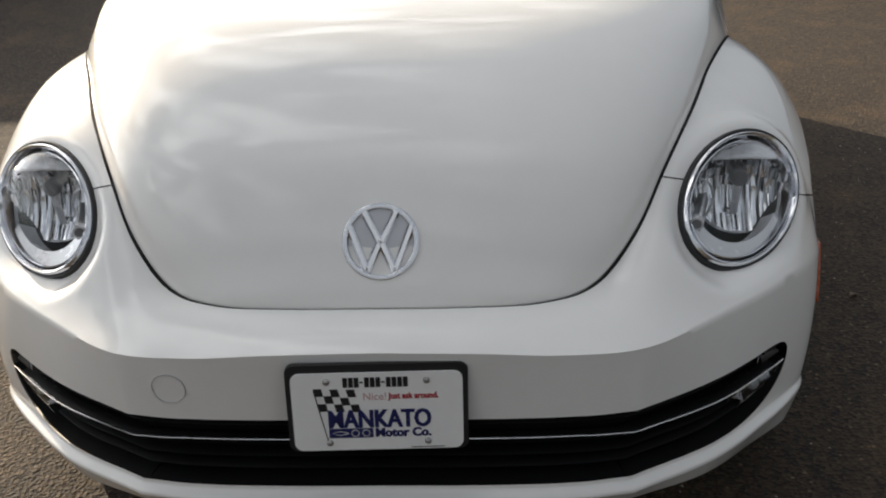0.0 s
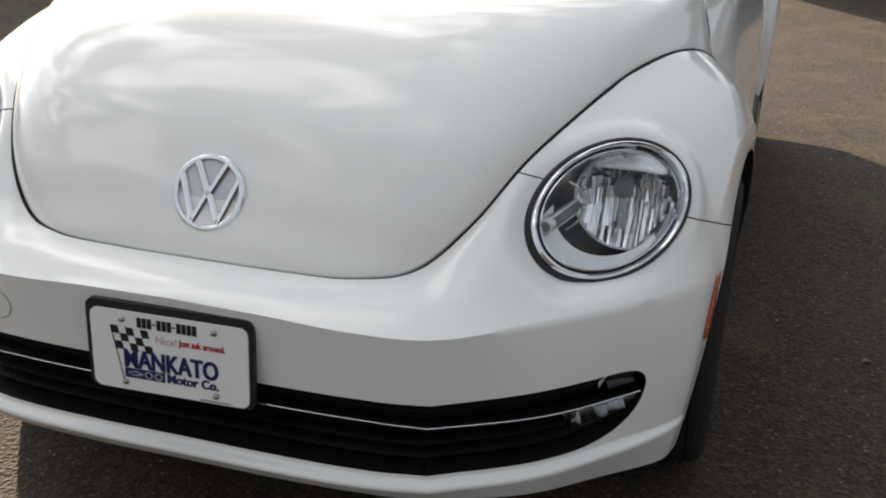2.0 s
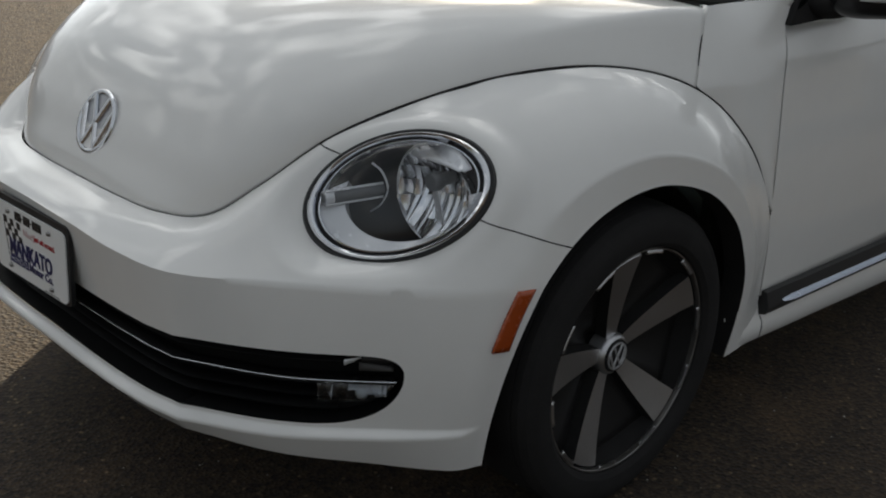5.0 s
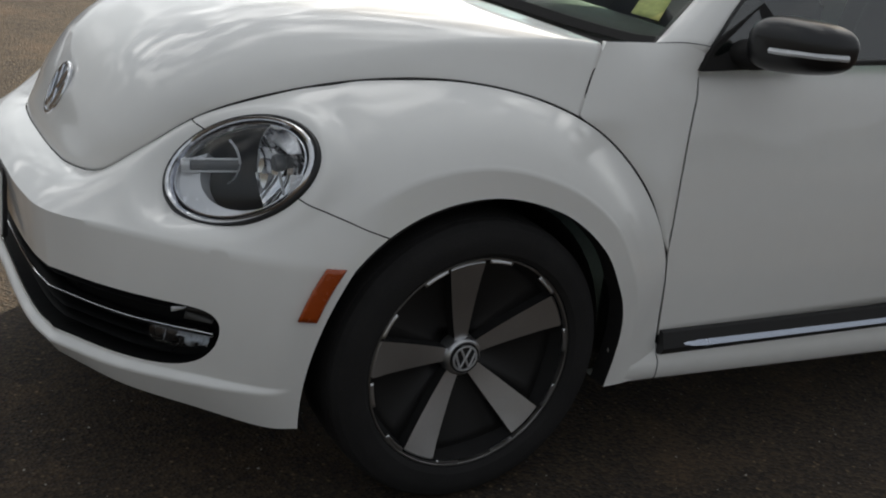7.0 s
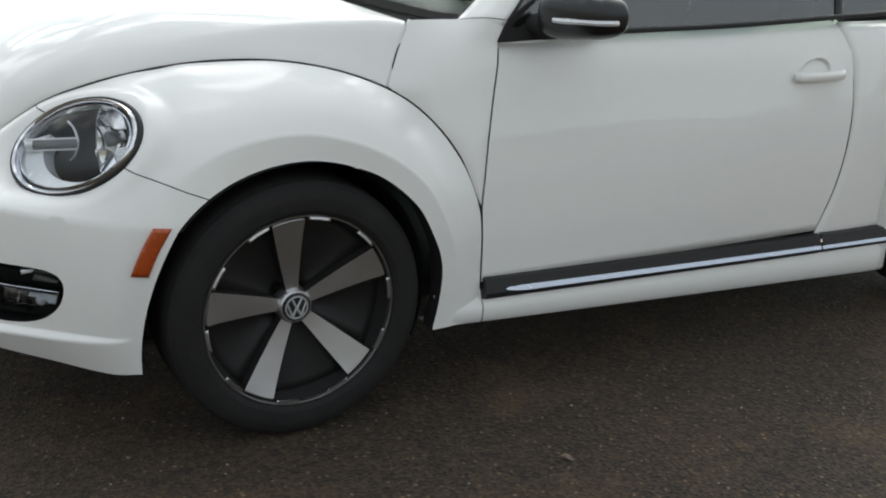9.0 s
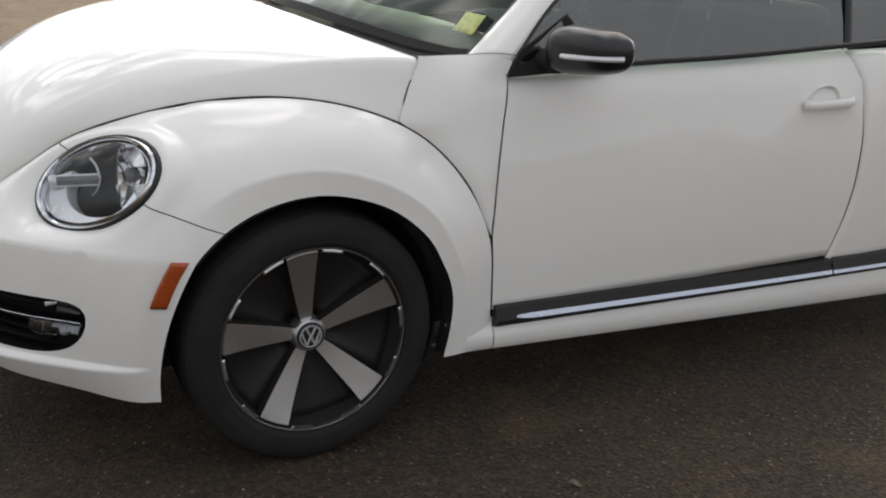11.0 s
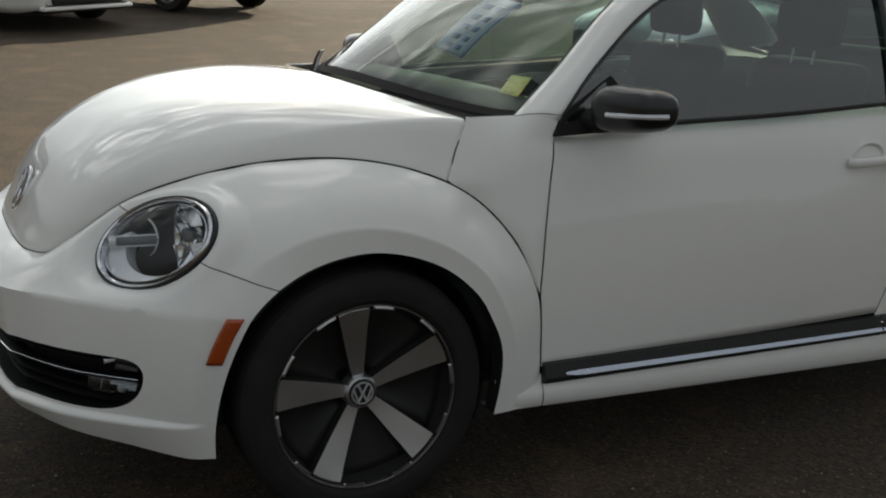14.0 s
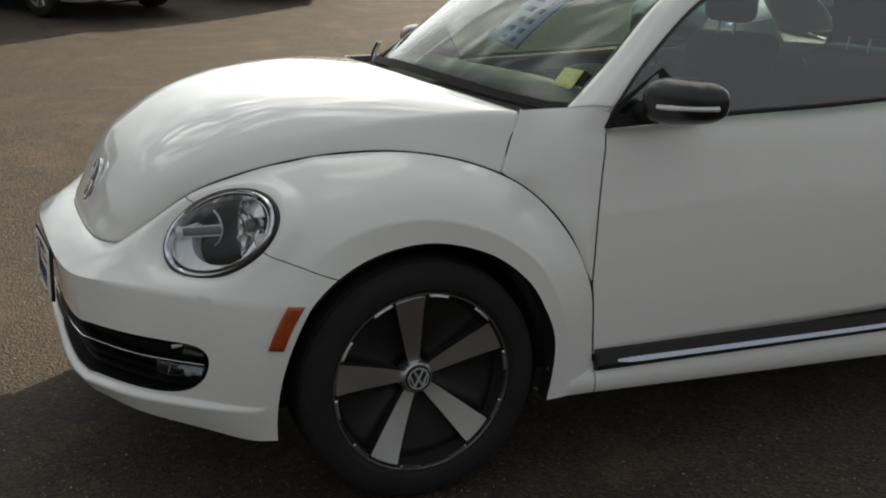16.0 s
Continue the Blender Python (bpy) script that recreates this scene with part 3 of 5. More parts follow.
# ---- bumper fittings ----
def tube_on_bumper(zf, u0, u1, n, ra, rb, off):
    C = [low_point(abs(u), zf(abs(u))) + out_normal(abs(u)) * off for u in np.linspace(u0, u1, n)]
    for p, u in zip(C, np.linspace(u0, u1, n)):
        if u < 0:
            p[0] = -p[0]
    return sweep(C, ra, rb, 8)


def strip_z(u):
    """The chrome strip sinks a little towards its ends."""
    return .435 - .010 * float(np.clip((u - 2.2) / 2.0, 0, 1))


def bumper_fittings():
    us = np.concatenate([np.linspace(0, 4.6, 40), np.linspace(4.65, TIP - .003, 22)])
    rows = []
    for u in us:
        n = out_normal(u)
        zt, zb = mouth(u)
        zt, zb = zt + .003, zb - .003
        a, b = low_point(u, zt) - n * .004, low_point(u, zb) - n * .004
        rows.append([a, a - n * .055, (a + b) / 2 - n * .06, b - n * .055, b])
    bm = grid(np.array(rows))
    join(bm, mirrored(bm))
    mouth_ob = part("grille", tidy(bm), GRILLE_BLACK, bumper, "black lower grille", angle=30)
    for z in (.352, .378, .404):
        w = 4.55 if z < .36 else 4.9
        part("slat", tube_on_bumper(lambda u: z, -w, w, 90, .020, .0040, -.046), GRILLE_BLACK, bumper)
    part("chrome_strip", tube_on_bumper(strip_z, -(TIP - .08), TIP - .08, 110, .0018, .0016, .001), CHROME, bumper, "thin chrome strip")
    part("upper_blade", tube_on_bumper(lambda u: .458, -(TIP - .12), TIP - .12, 110, .016, .005, -.028), GRILLE_BLACK, bumper)
    part("lower_blade", tube_on_bumper(lambda u: strip_z(u) - .0135, -(TIP - .12), TIP - .12, 110, .016, .004, -.028), GRILLE_BLACK, bumper)
    for side in (1, -1):
        # fog lamp below the strip, near each end
        P = []
        for u in np.linspace(4.36, TIP - .10, 14):
            v = (u - 4.36) / (TIP - .10 - 4.36)
            top, low = .4165, .4165 - .038 * (1 - v ** 3) ** .5 - .004
            n = out_normal(u)
            P.append([low_point(u, top + (low - top) * k) - n * (.009 - .005 * math.sin(math.pi * k)) for k in np.linspace(0, 1, 6)])
        P = np.array(P)
        Q = P - np.array([out_normal(u) * (.020 + .010 * (k % 3 == 1)) + np.array([0, 0, .004 * (k % 2)]) for k, u in enumerate(np.linspace(4.36, TIP - .10, 14))])[:, None]
        for arr, nm, mat, lab in ((P, "fog_lens", FOG_CLEAR, "clear fog lamp lens"), (Q, "fog_reflector", DARK_GREY, "dark fog lamp bowl")):
            a = arr * np.array([side, 1, 1])
            part(nm, grid(a), mat, bumper, lab, thick=.0015)
        c = low_point(4.80, .388) - out_normal(4.80) * .024
        bm = bmesh.new()
        bmesh.ops.create_uvsphere(bm, u_segments=14, v_segments=8, radius=.013)
        for v in bm.verts:
            v.co = Vector((side * (c[0] + v.co.x), c[1] + v.co.y, c[2] + v.co.z))
        part("fog_bulb", bm, LAMP_SILVER, bumper)
        # reflector facets in pale silver, their colour carrying the lamp's glints
        for u0, u1, z0, dz, turn in ((4.42, 4.50, .380, .022, .035), (4.66, 4.84, .399, .007, 0), (4.84, 4.94, .391, .015, 0), (4.94, 5.06, .387, .018, 0)):
            P = np.array([[low_point(u, z0 + dz * k) - out_normal(u) * (.010 + .012 * k + .004 * (i % 2) + turn * (u1 - u) / (u1 - u0)) for k in np.linspace(0, 1, 4)] for i, u in enumerate(np.linspace(u0, u1, 5))])
            part("fog_glint_facet", grid(P * np.array([side, 1, 1])), LAMP_SILVER, bumper, thick=.001, angle=15)
        P = np.array([[low_point(u, .4430 + (.021 - .034 * (u - 4.76)) * k) - out_normal(u) * (.007 + .013 * k) for k in (0, .5, 1)] for u in np.linspace(4.76, 5.12, 9)])
        part("running_lamp_face", grid(P * np.array([side, 1, 1])), DISC, bumper, "dim running-lamp face", thick=.001)
        # added pale plate: the slot's glint put into its colour
        P = np.array([[low_point(u, .4655 - (.0115 - .042 * (u - 4.62)) * k) - out_normal(u) * (.003 + .10 * (u - 4.62)) for k in (0, .5, 1)] for u in np.linspace(4.62, 4.86, 6)])
        part("running_lamp_glint", grid(P * np.array([side, 1, 1])), LAMP_SILVER, bumper, "pale plate standing for the glint in the running-lamp slot", thick=.001)
        # slim running lamp above the strip
        C = [low_point(u, .463) - out_normal(u) * .012 for u in np.linspace(4.78, TIP - .14, 10)]
        part("running_lamp", sweep(np.array(C) * np.array([side, 1, 1]), .005, .006, 8), GLOSS_BLACK, bumper, "dark running lamp")
        # amber side marker by the wheel arch
        A = [np.array(q) for q in ((.871, -.348, .586), (.875, -.307, .582), (.869, -.362, .472), (.864, -.400, .477))]
        P = np.array([[(A[0] * (1 - s) + A[1] * s) * (1 - t) + (A[3] * (1 - s) + A[2] * s) * t + np.array([.006 * math.sin(math.pi * s) * math.sin(math.pi * t) ** .5 * .3 + .0006, -.004 * math.sin(math.pi * t) - .001, 0]) for s in np.linspace(0, 1, 7)] for t in np.linspace(0, 1, 12)])
        P[..., 0] *= side
        part("side_marker", grid(P), AMBER, bumper, "amber side marker", thick=.005)
    # round tow-eye cover
    tc = np.array([-.362, 0, .541])
    tc[1] = low_point(2.3, .541)[1]
    ring = [[tc[0] + .030 * math.cos(a), low_point(np.interp(abs(tc[0] + .03 * math.cos(a)), [.17, .32, .46], [1, 2, 3]), tc[2] + .030 * math.sin(a))[1] - .0015, tc[2] + .030 * math.sin(a)] for a in np.linspace(0, 2 * math.pi, 49)]
    part("tow_cover_joint", sweep(ring, .0008, .0008, 6, up=(0, 1, 0)), SATIN, bumper, "thin joint of a round tow-eye cover")


bumper_fittings()


# ---- number plate with the dealer's board ----
def number_plate():
    base = Matrix.Translation((.003, -.857, .5205)) @ Euler((radians(90 - 1.5), radians(.4), radians(2.6))).to_matrix().to_4x4()
    holder = new("plate_holder")
    holder.matrix_basis = base @ Matrix.Scale(.968, 4)
    holder.parent = car
    def rounded(w, h, r, z0, z1, bm=None, n=8):
        bm = bm or bmesh.new()
        o = []
        for cx, cy, a0 in ((w / 2 - r, h / 2 - r, 0), (-w / 2 + r, h / 2 - r, 90), (-w / 2 + r, -h / 2 + r, 180), (w / 2 - r, -h / 2 + r, 270)):
            o += [(cx + r * math.cos(radians(a0 + 90 * k / n)), cy + r * math.sin(radians(a0 + 90 * k / n))) for k in range(n + 1)]
        v0 = [bm.verts.new((x, y, z0)) for x, y in o]
        v1 = [bm.verts.new((x, y, z1)) for x, y in o]
        bm.faces.new(v1)
        bm.faces.new(v0[::-1])
        for i in range(len(o)):
            j = (i + 1) % len(o)
            bm.faces.new((v0[i], v0[j], v1[j], v1[i]))
        return bm
    def bar(x0, x1, y0, y1, mat, nm="printed_bar", z=.0012, shear=0.0, lab=""):
        bm = box(bmesh.new(), x0, x1, y0, y1, z, z + .0006)
        for v in bm.verts:
            v.co.x += shear * (v.co.y - y0)
        part(nm, bm, mat, board, lab)
    part("frame", rounded(.318, .173, .016, -.012, -.002), BLACK, holder, "black plastic plate frame")
    board = part("dealer_board", rounded(.299, .155, .016, -.002, .001), PLATE, holder, "white dealer board with navy and red print", m=Matrix.Translation((0, -.006, 0)))
    # telephone number as plain bars
    x = -.0585
    for k in range(12):
        if k in (3, 7):
            bar(x, x + .006, .0577, .0607, INK)
            x += .0083
        else:
            bar(x, x + .0082, .0495, .0688, INK)
            x += .0098
    def bold_text(word, size, width, step):
        """Heavy lettering: the same swollen word set twice, a hair apart."""
        bm = text_mesh(word, size, width - step, bold=step * .45)
        b2 = text_mesh(word, size, width - step, bold=step * .45)
        for v in b2.verts:
            v.co += Vector((step, 0, .00025))
        return join(bm, b2)
    # slogan
    for word, size, width, mx, my, mat in (("Nice!", .0205, .040, -.0240, .0240, PALE_RED), ("Just ask around.", .0170, .088, .0190, .0258, RED_INK)):
        part("lettering", bold_text(word, size, width, .0007 if mat == RED_INK else .0002), mat, board, m=Matrix.Translation((mx, my, .0012)))
    part("lettering", bold_text("MANKATO", .0500, .181, .0021), NAVY, board, m=Matrix.Translation((-.0873, -.0305, .0020)))
    bar(-.0873, -.0095, -.0520, -.0330, NAVY, "brand_strip")
    for k, w in ((0, .0145), (1, .0065), (2, .0065)):
        cx = (-.067, -.041, -.022)[k]
        ring = [(cx + w * math.cos(q), -.0425 + (.0042 if k == 0 else w) * math.sin(q), .0021) for q in np.linspace(0, 2 * math.pi, 5 if k == 0 else 21)]
        part("brand_mark", sweep(ring, .0007, .0004, 4), WHITE_INK, board)
    part("lettering", bold_text("Motor Co.", .0240, .0985, .0014), NAVY, board, m=Matrix.Translation((-.0055, -.0505, .0013)))
    # chequered flag on a slanted pole
    bar(-.0898, -.0880, -.062, .045, INK, "flag_pole", shear=-.20)
    for i in range(5):
        for j in range(4):
            if (i + j) % 2 == 0 and (j < 3 or i == 0):
                x0, y0 = -.1075 + i * .0143 + j * .0034, .0315 - j * .0150 + .0022 * math.sin(i * 1.3 + .6)
                bar(x0, x0 + .0143, y0, y0 + .0150, INK, "flag_check", shear=-.22)
    bar(.057, .116, -.0745, -.0730, INK, "fine_print")
    for bx in (-.087, .087):
        for by in (.0615, -.0615):
            bm = lathe([(.006, 0.0), (.0055, .003), (.003, .0055), (0, .006)], 14)
            for v in bm.verts:
                v.co = Vector((v.co.y + bx, v.co.z + by, v.co.x + .001))
            part("bolt", tidy(bm), STEEL, board, "steel screw")


number_plate()


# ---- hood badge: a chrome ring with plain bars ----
def badge(parent, m, r, mat, back):
    part("badge_back", lathe([(-.004, r * .98), (.0, r * .97), (.0005, 0)], 40), back, parent, m=m @ Euler((0, radians(-90), 0)).to_matrix().to_4x4())
    a = np.linspace(0, 2 * math.pi, 49)
    part("badge_ring", sweep([(r * .92 * math.cos(q), r * .92 * math.sin(q), .002) for q in a], r * .085, r * .06, 8, up=(0, 0, 1)), mat, parent, "chrome ring of the badge", m=m)
    for line in ([(-.42, .78), (-.02, -.02), (.02, -.02), (.42, .78)], [(-.80, .40), (-.36, -.76), (0, .02), (.36, -.76), (.80, .40)]):
        for (x0, y0), (x1, y1) in zip(line[:-1], line[1:]):
            if abs(x1 - x0) < .1:
                continue
            d = np.array([x1 - x0, y1 - y0])
            d = d / np.linalg.norm(d)
            C = [(x0 * r, y0 * r, .003), (x1 * r, y1 * r, .003)]
            part("badge_bar", sweep(C, r * .10, r * .06, 6), mat, parent, m=m)


def frame_matrix(o, ex, ey, ez):
    m = Matrix.Identity(4)
    for i, c in enumerate((ex, ey, ez, o)):
        for k in range(3):
            m[k][i] = float(c[k])
    return m


hood_ob = bpy.data.objects["hood"]
ey = unit(np.array([0, .42, .91]))
badge(hood_ob, frame_matrix((.007, -.6955, .757), (1, 0, 0), ey, np.cross((1, 0, 0), ey)), .068, CHROME, SATIN)


# ---- headlamps ----
def headlamp(side):
    la, lb = float(np.linalg.norm(HL_A)), float(np.linalg.norm(HL_B))
    ex = HL_A / la
    ey2 = unit(HL_B - (HL_B @ ex) * ex)
    M = frame_matrix(HL_C, ex, ey2, np.cross(ex, ey2))
    lamp_ob = new("headlamp")
    lamp_ob.parent = car
    lamp_ob["label"] = "oval headlamp with a chrome ring"
    if side < 0:
        M = Matrix.Diagonal((-1, 1, 1, 1)) @ M
    def add(name, bm, mat, lab="", thick=0.0, parent=lamp_ob, angle=40):
        bmesh.ops.transform(bm, matrix=M, verts=bm.verts)
        if side < 0:
            bmesh.ops.reverse_faces(bm, faces=bm.faces)
        return part(name, bm, mat, parent, lab, thick, angle)
    def oval(profile, n=72, cx=0.0, cy=0.0):
        """Rings of an oval: (fraction of the half axes, height)."""
        P = np.array([[[cx + q * la * math.cos(a), cy + q * lb * math.sin(a), h] for q, h in profile] for a in np.linspace(0, 2 * math.pi, n, endpoint=False)])
        return grid(P, closed_u=True)
    def disc(profile, cx, cy, n=40):
        P = np.array([[[cx + r * math.cos(a), cy + r * math.sin(a), h] for r, h in profile] for a in np.linspace(0, 2 * math.pi, n, endpoint=False)])
        return grid(P, closed_u=True)
    add("gasket", oval([(1.015, -.035), (1.01, .001), (.985, .007), (.955, .006), (.945, -.02)]), BLACK)
    add("bezel", oval([(.957, .002), (.947, .010), (.92, .0135), (.89, .011), (.868, .002), (.86, -.012)]), CHROME, "chrome bezel ring")
    add("groove", oval([(.872, -.002), (.86, -.004), (.845, -.003), (.84, -.012)]), BLACK)
    add("inner_rim", oval([(.846, -.004), (.838, .004), (.822, .005), (.808, -.004), (.80, -.014)]), CHROME)
    add("bowl", oval([(.81, -.010), (.80, -.03), (.76, -.09), (.5, -.125), (0.0, -.135)]), DARK_GREY, "dark lamp bowl")
    # silver crescent round a dark round well
    P = []
    for a in np.linspace(radians(150), radians(338), 60):
        o = np.array([.815 * la * math.cos(a), .815 * lb * math.sin(a)])
        i = np.array([.13 * la + .70 * la * math.cos(a), .09 * lb + .79 * lb * math.sin(a)])
        if i @ i > (o @ o) * .97:
            i = o * .985
        P.append([[*(o + (i - o) * k), h] for k, h in ((0, -.006), (.5, -.011), (1, -.016), (1.0, -.055))])
    add("crescent", grid(np.array(P)), LAMP_SILVER, "silver crescent", angle=30)

    # pieces that face straight ahead are built in the car's own axes
    def ahead(name, bm, mat, lab="", thick=0.0, angle=40, clip=.004):
        for f in [f for f in bm.faces if (np.array(f.calc_center_median()) - HL_C) @ HL_N > clip]:
            bm.faces.remove(f)
        if side < 0:
            for v in bm.verts:
                v.co.x = -v.co.x
            bmesh.ops.reverse_faces(bm, faces=bm.faces)
        return part(name, bm, mat, lamp_ob, lab, thick, angle)
    rnd = random.Random(11)
    rx, ry, rz, R = .692, -.400, .729, .092
    def bowl_y(x, z):
        return ry + .062 * (1 - ((x - rx) ** 2 + (z - rz) ** 2) / R ** 2)
    # reflector of many upright facets
    cols = np.cumsum([0] + [rnd.choice((.010, .013, .016, .012)) for k in range(16)]) - .097
    bm = bmesh.new()
    for c0, c1 in zip(cols[:-1], cols[1:]):
        upper = [-.012, .012, .030, .046, .062, .09] if rnd.random() < .6 else [-.022, .008, .036, .062, .09]
        cuts = [-.09] + ([rnd.uniform(-.062, -.035)] if rnd.random() < .55 else []) + upper
        for z0, z1 in zip(cuts[:-1], cuts[1:]):
            tx, tz, bulge = rnd.uniform(-.005, .005), rnd.uniform(-.005, .005), rnd.uniform(.0015, .0045)
            nx, nz = 5, 9 if z1 - z0 > .05 else 4
            Q = np.zeros((nx, nz, 3))
            for i in range(nx):
                for j in range(nz):
                    f, g = i / (nx - 1), j / (nz - 1)
                    x, z = c0 + (c1 - c0) * f, z0 + (z1 - z0) * g
                    rr = math.hypot(x, z)
                    if rr > R * .985:
                        x, z = x * R * .985 / rr, z * R * .985 / rr
                    Q[i, j] = (rx + x, bowl_y(rx + x, rz + z) - bulge * (1 - (2 * f - 1) ** 2) + tx * (2 * f - 1) + tz * (2 * g - 1), rz + z)
            grid(Q, bm)
    bmesh.ops.dissolve_degenerate(bm, edges=bm.edges, dist=1e-4)
    ahead("reflector", bm, REFLECTOR, "faceted chrome reflector", angle=25)
    ang = np.linspace(0, 2 * math.pi, 73)
    P = np.array([[(rx + q * math.cos(t), y, rz + q * math.sin(t)) for q, y in ((R * 1.0, ry + .05), (R * 1.035, ry + .045), (R * 1.035, ry - .001), (R * 1.02, ry - .0025), (R * .985, ry), (R * .975, ry + .012))] for t in ang])
    ahead("reflector_rim", grid(P), LAMP_SILVER, "silver reflector rim")
    # silver brow over its top
    P = []
    for x in np.linspace(-.74, .74, 26):
        top, low = rz + R * .985 * math.sqrt(1 - x * x), rz + R * (.655 - .03 * x * x)
        P.append([(rx + R * x, ry + .004 + .026 * k, low + (max(top, low) - low) * k) for k in (0, .2, .45, .7, 1)])
    ahead("brow", grid(np.array(P)), LAMP_SILVER, "silver brow", thick=.0015, clip=.02)
    # bulb cap on its stalk
    P = np.array([[(rx - .006 + q * math.cos(t), y, rz + .022 + q * math.sin(t)) for q, y in ((.012, ry + .055), (.013, ry + .025), (.018, ry + .020), (.018, ry + .004), (.015, ry), (.010, ry - .001), (.0, ry - .0015))] for t in ang[::2]])
    ahead("bulb_cap", grid(P), GREY, "grey bulb cap", clip=.03)
    P = np.array([[(rx - .006 + w, ry + .012 + .02 * k, rz + .008 - .075 * k) for w in (-.008, -.003, .003, .008)] for k in np.linspace(0, 1, 6)])
    ahead("bulb_shield", grid(P), LAMP_SILVER, thick=.002)
    # running-light tube reaching back, clear with a round end
    p0, p1 = np.array([.578, -.555, .7235]), np.array([.607, -.445, .7265])
    ahead("light_bar", sweep([p0 + (p1 - p0) * k for k in np.linspace(.14, 1, 10)], .0115, .0128, 14), GREY, "grey running-light tube", clip=1)
    for dz in (.0130, -.0130):
        ahead("light_bar_edge", sweep([p0 + (p1 - p0) * k + np.array([.004, -.003, dz]) for k in np.linspace(.0, 1, 10)], .0034, .0026, 6), LAMP_SILVER, clip=1)
    ahead("light_bar_end", sweep([p0 - (p1 - p0) * .03, p0 + (p1 - p0) * .12], .0128, .0128, 20), LAMP_SILVER, "bright end of the tube", clip=1)
    ahead("light_bar_lens", sweep([p0 - (p1 - p0) * .045, p0 - (p1 - p0) * .02], .0092, .0092, 18), GREY, clip=1)
    C = spline([(.597, -.463, .777), (.616, -.454, .762), (.626, -.449, .731), (.616, -.456, .701), (.597, -.463, .684)], 24)
    ahead("light_arc", sweep(C, .0035, .0018, 8), LAMP_SILVER, "thin silver arc", clip=1)
    lens = add("lens", oval([(.845, .006), (.75, .017), (.55, .028), (.3, .034), (0, .036)]), CLEAR, "clear domed lens")
    lens.visible_shadow = False


headlamp(1)
headlamp(-1)


# ---- wheels ----
def wheel():
    """A front-left wheel about its own centre, axis along x, outer face towards +x."""
    w = new("wheel")
    w["label"] = "five-spoke alloy wheel with black inserts"
    tyre = part("tyre", tidy(lathe([(-.09, .236), (-.118, .262), (-.118, .30), (-.105, .322), (-.085, .331), (-.03, .334), (.03, .334), (.06, .332), (.068, .330), (.070, .326), (.074, .330),
                             (.088, .328), (.102, .318), (.112, .300), (.1135, .290), (.1140, .278), (.112, .262), (.104, .2515), (.098, .2492), (.088, .2478)], 96)), RUBBER, w, "black low-profile tyre", angle=25)
    rim = part("rim", tidy(lathe([(.090, .2488), (.0985, .2484), (.100, .2468), (.100, .2444), (.0985, .2432), (.086, .2428)], 120)), RIM_STEEL, w, "bright rim edge", angle=30)
    part("barrel", tidy(lathe([(.088, .2432), (.074, .238), (.0, .216), (-.09, .21), (-.1, .0)], 64)), MATTE, w)
    part("brake_disc", tidy(lathe([(-.002, .0), (-.002, .155), (-.014, .157), (-.014, .0)], 64)), DISC, w)
    cal = bmesh.new()
    P = np.array([[[x, r * math.cos(a) * -1, r * math.sin(a)] for x, r in ((.012, .105), (.02, .11), (.022, .155), (.012, .172), (-.03, .172), (-.03, .105))] for a in np.linspace(radians(-20), radians(35), 12)])
    grid(P, cal, closed_v=True)
    part("caliper", cal, RED, w, "dark red brake caliper")
    a0 = radians(9.8)
    for k in range(5):
        a = a0 + k * radians(72)
        d = np.array([0, -math.cos(a), math.sin(a)])
        t = np.array([0, math.sin(a), math.cos(a)])
        # flat bright blade, narrow at the hub and broad at the rim, its tip turned down
        P = []
        for sp in list(np.linspace(0, .90, 10)) + [.95, .98, 1.0]:
            r = .040 + (.2385 - .040) * sp
            hw = (.0155 + .0268 * sp) * (.93 if sp == 1.0 else 1)
            x = .050 + .043 * sp ** 1.3 - (.004 if sp == 1.0 else 0)
            P.append([d * math.sqrt(max(0, r * r - (q * hw) ** 2 * (sp > .8))) + t * q * hw + np.array([x, 0, 0]) for q in np.linspace(-1, 1, 5)])
        P = np.array(P)
        part("spoke", grid(P), ALLOY, w, angle=8)
        # black sides of the blade and the dark plate between blades
        Q = P.copy()
        Q[..., 0] -= .0005
        Q2 = Q.copy()
        Q2[..., 0] -= .030
        bm = grid(np.concatenate([Q2[:, :1], Q[:, :1]], axis=1))
        grid(np.concatenate([Q[:, -1:], Q2[:, -1:]], axis=1), bm)
        part("spoke_flank", bm, MATTE, w)
        b = a + radians(36)
        P = []
        for sp in np.linspace(0, 1, 8):
            r = .050 + (.236 - .050) * sp
            half = radians(36) - math.atan2(.012 + .026 * sp, r)
            P.append([[.018 + .040 * sp - .014 * (1 - q * q), -math.cos(b + q * half) * r, math.sin(b + q * half) * r] for q in np.linspace(-1, 1, 7)])
        part("black_insert", grid(np.array(P)), INSERT, w, thick=.004)
        # flat bright steps of the rim edge on both sides of each blade
        for sgn in (-1, 1):
            P = np.array([[(.0985 - (.004 if k == 0 else 0), -math.cos(c) * r, math.sin(c) * r) for k, r in enumerate((.2362, .2366, .2440))] for c in a + sgn * np.linspace(radians(12.2), radians(26), 9)])
            part("rim_step", grid(P), ALLOY, w, thick=.002, angle=30)
    hub = part("hub_cap", tidy(lathe([(.02, .047), (.050, .046), (.058, .043), (.062, .0385), (.062, .036)], 48)), ALLOY, w, "silver hub")
    part("hub_ring", tidy(lathe([(.060, .0365), (.066, .0355), (.066, .031), (.064, .0295), (.064, .0)], 48)), BLACK, w, "black centre cap")
    badge(hub, frame_matrix((.0645, 0, 0), (0, 1, 0), (0, 0, 1), (1, 0, 0)), .031, SATIN, BLACK)
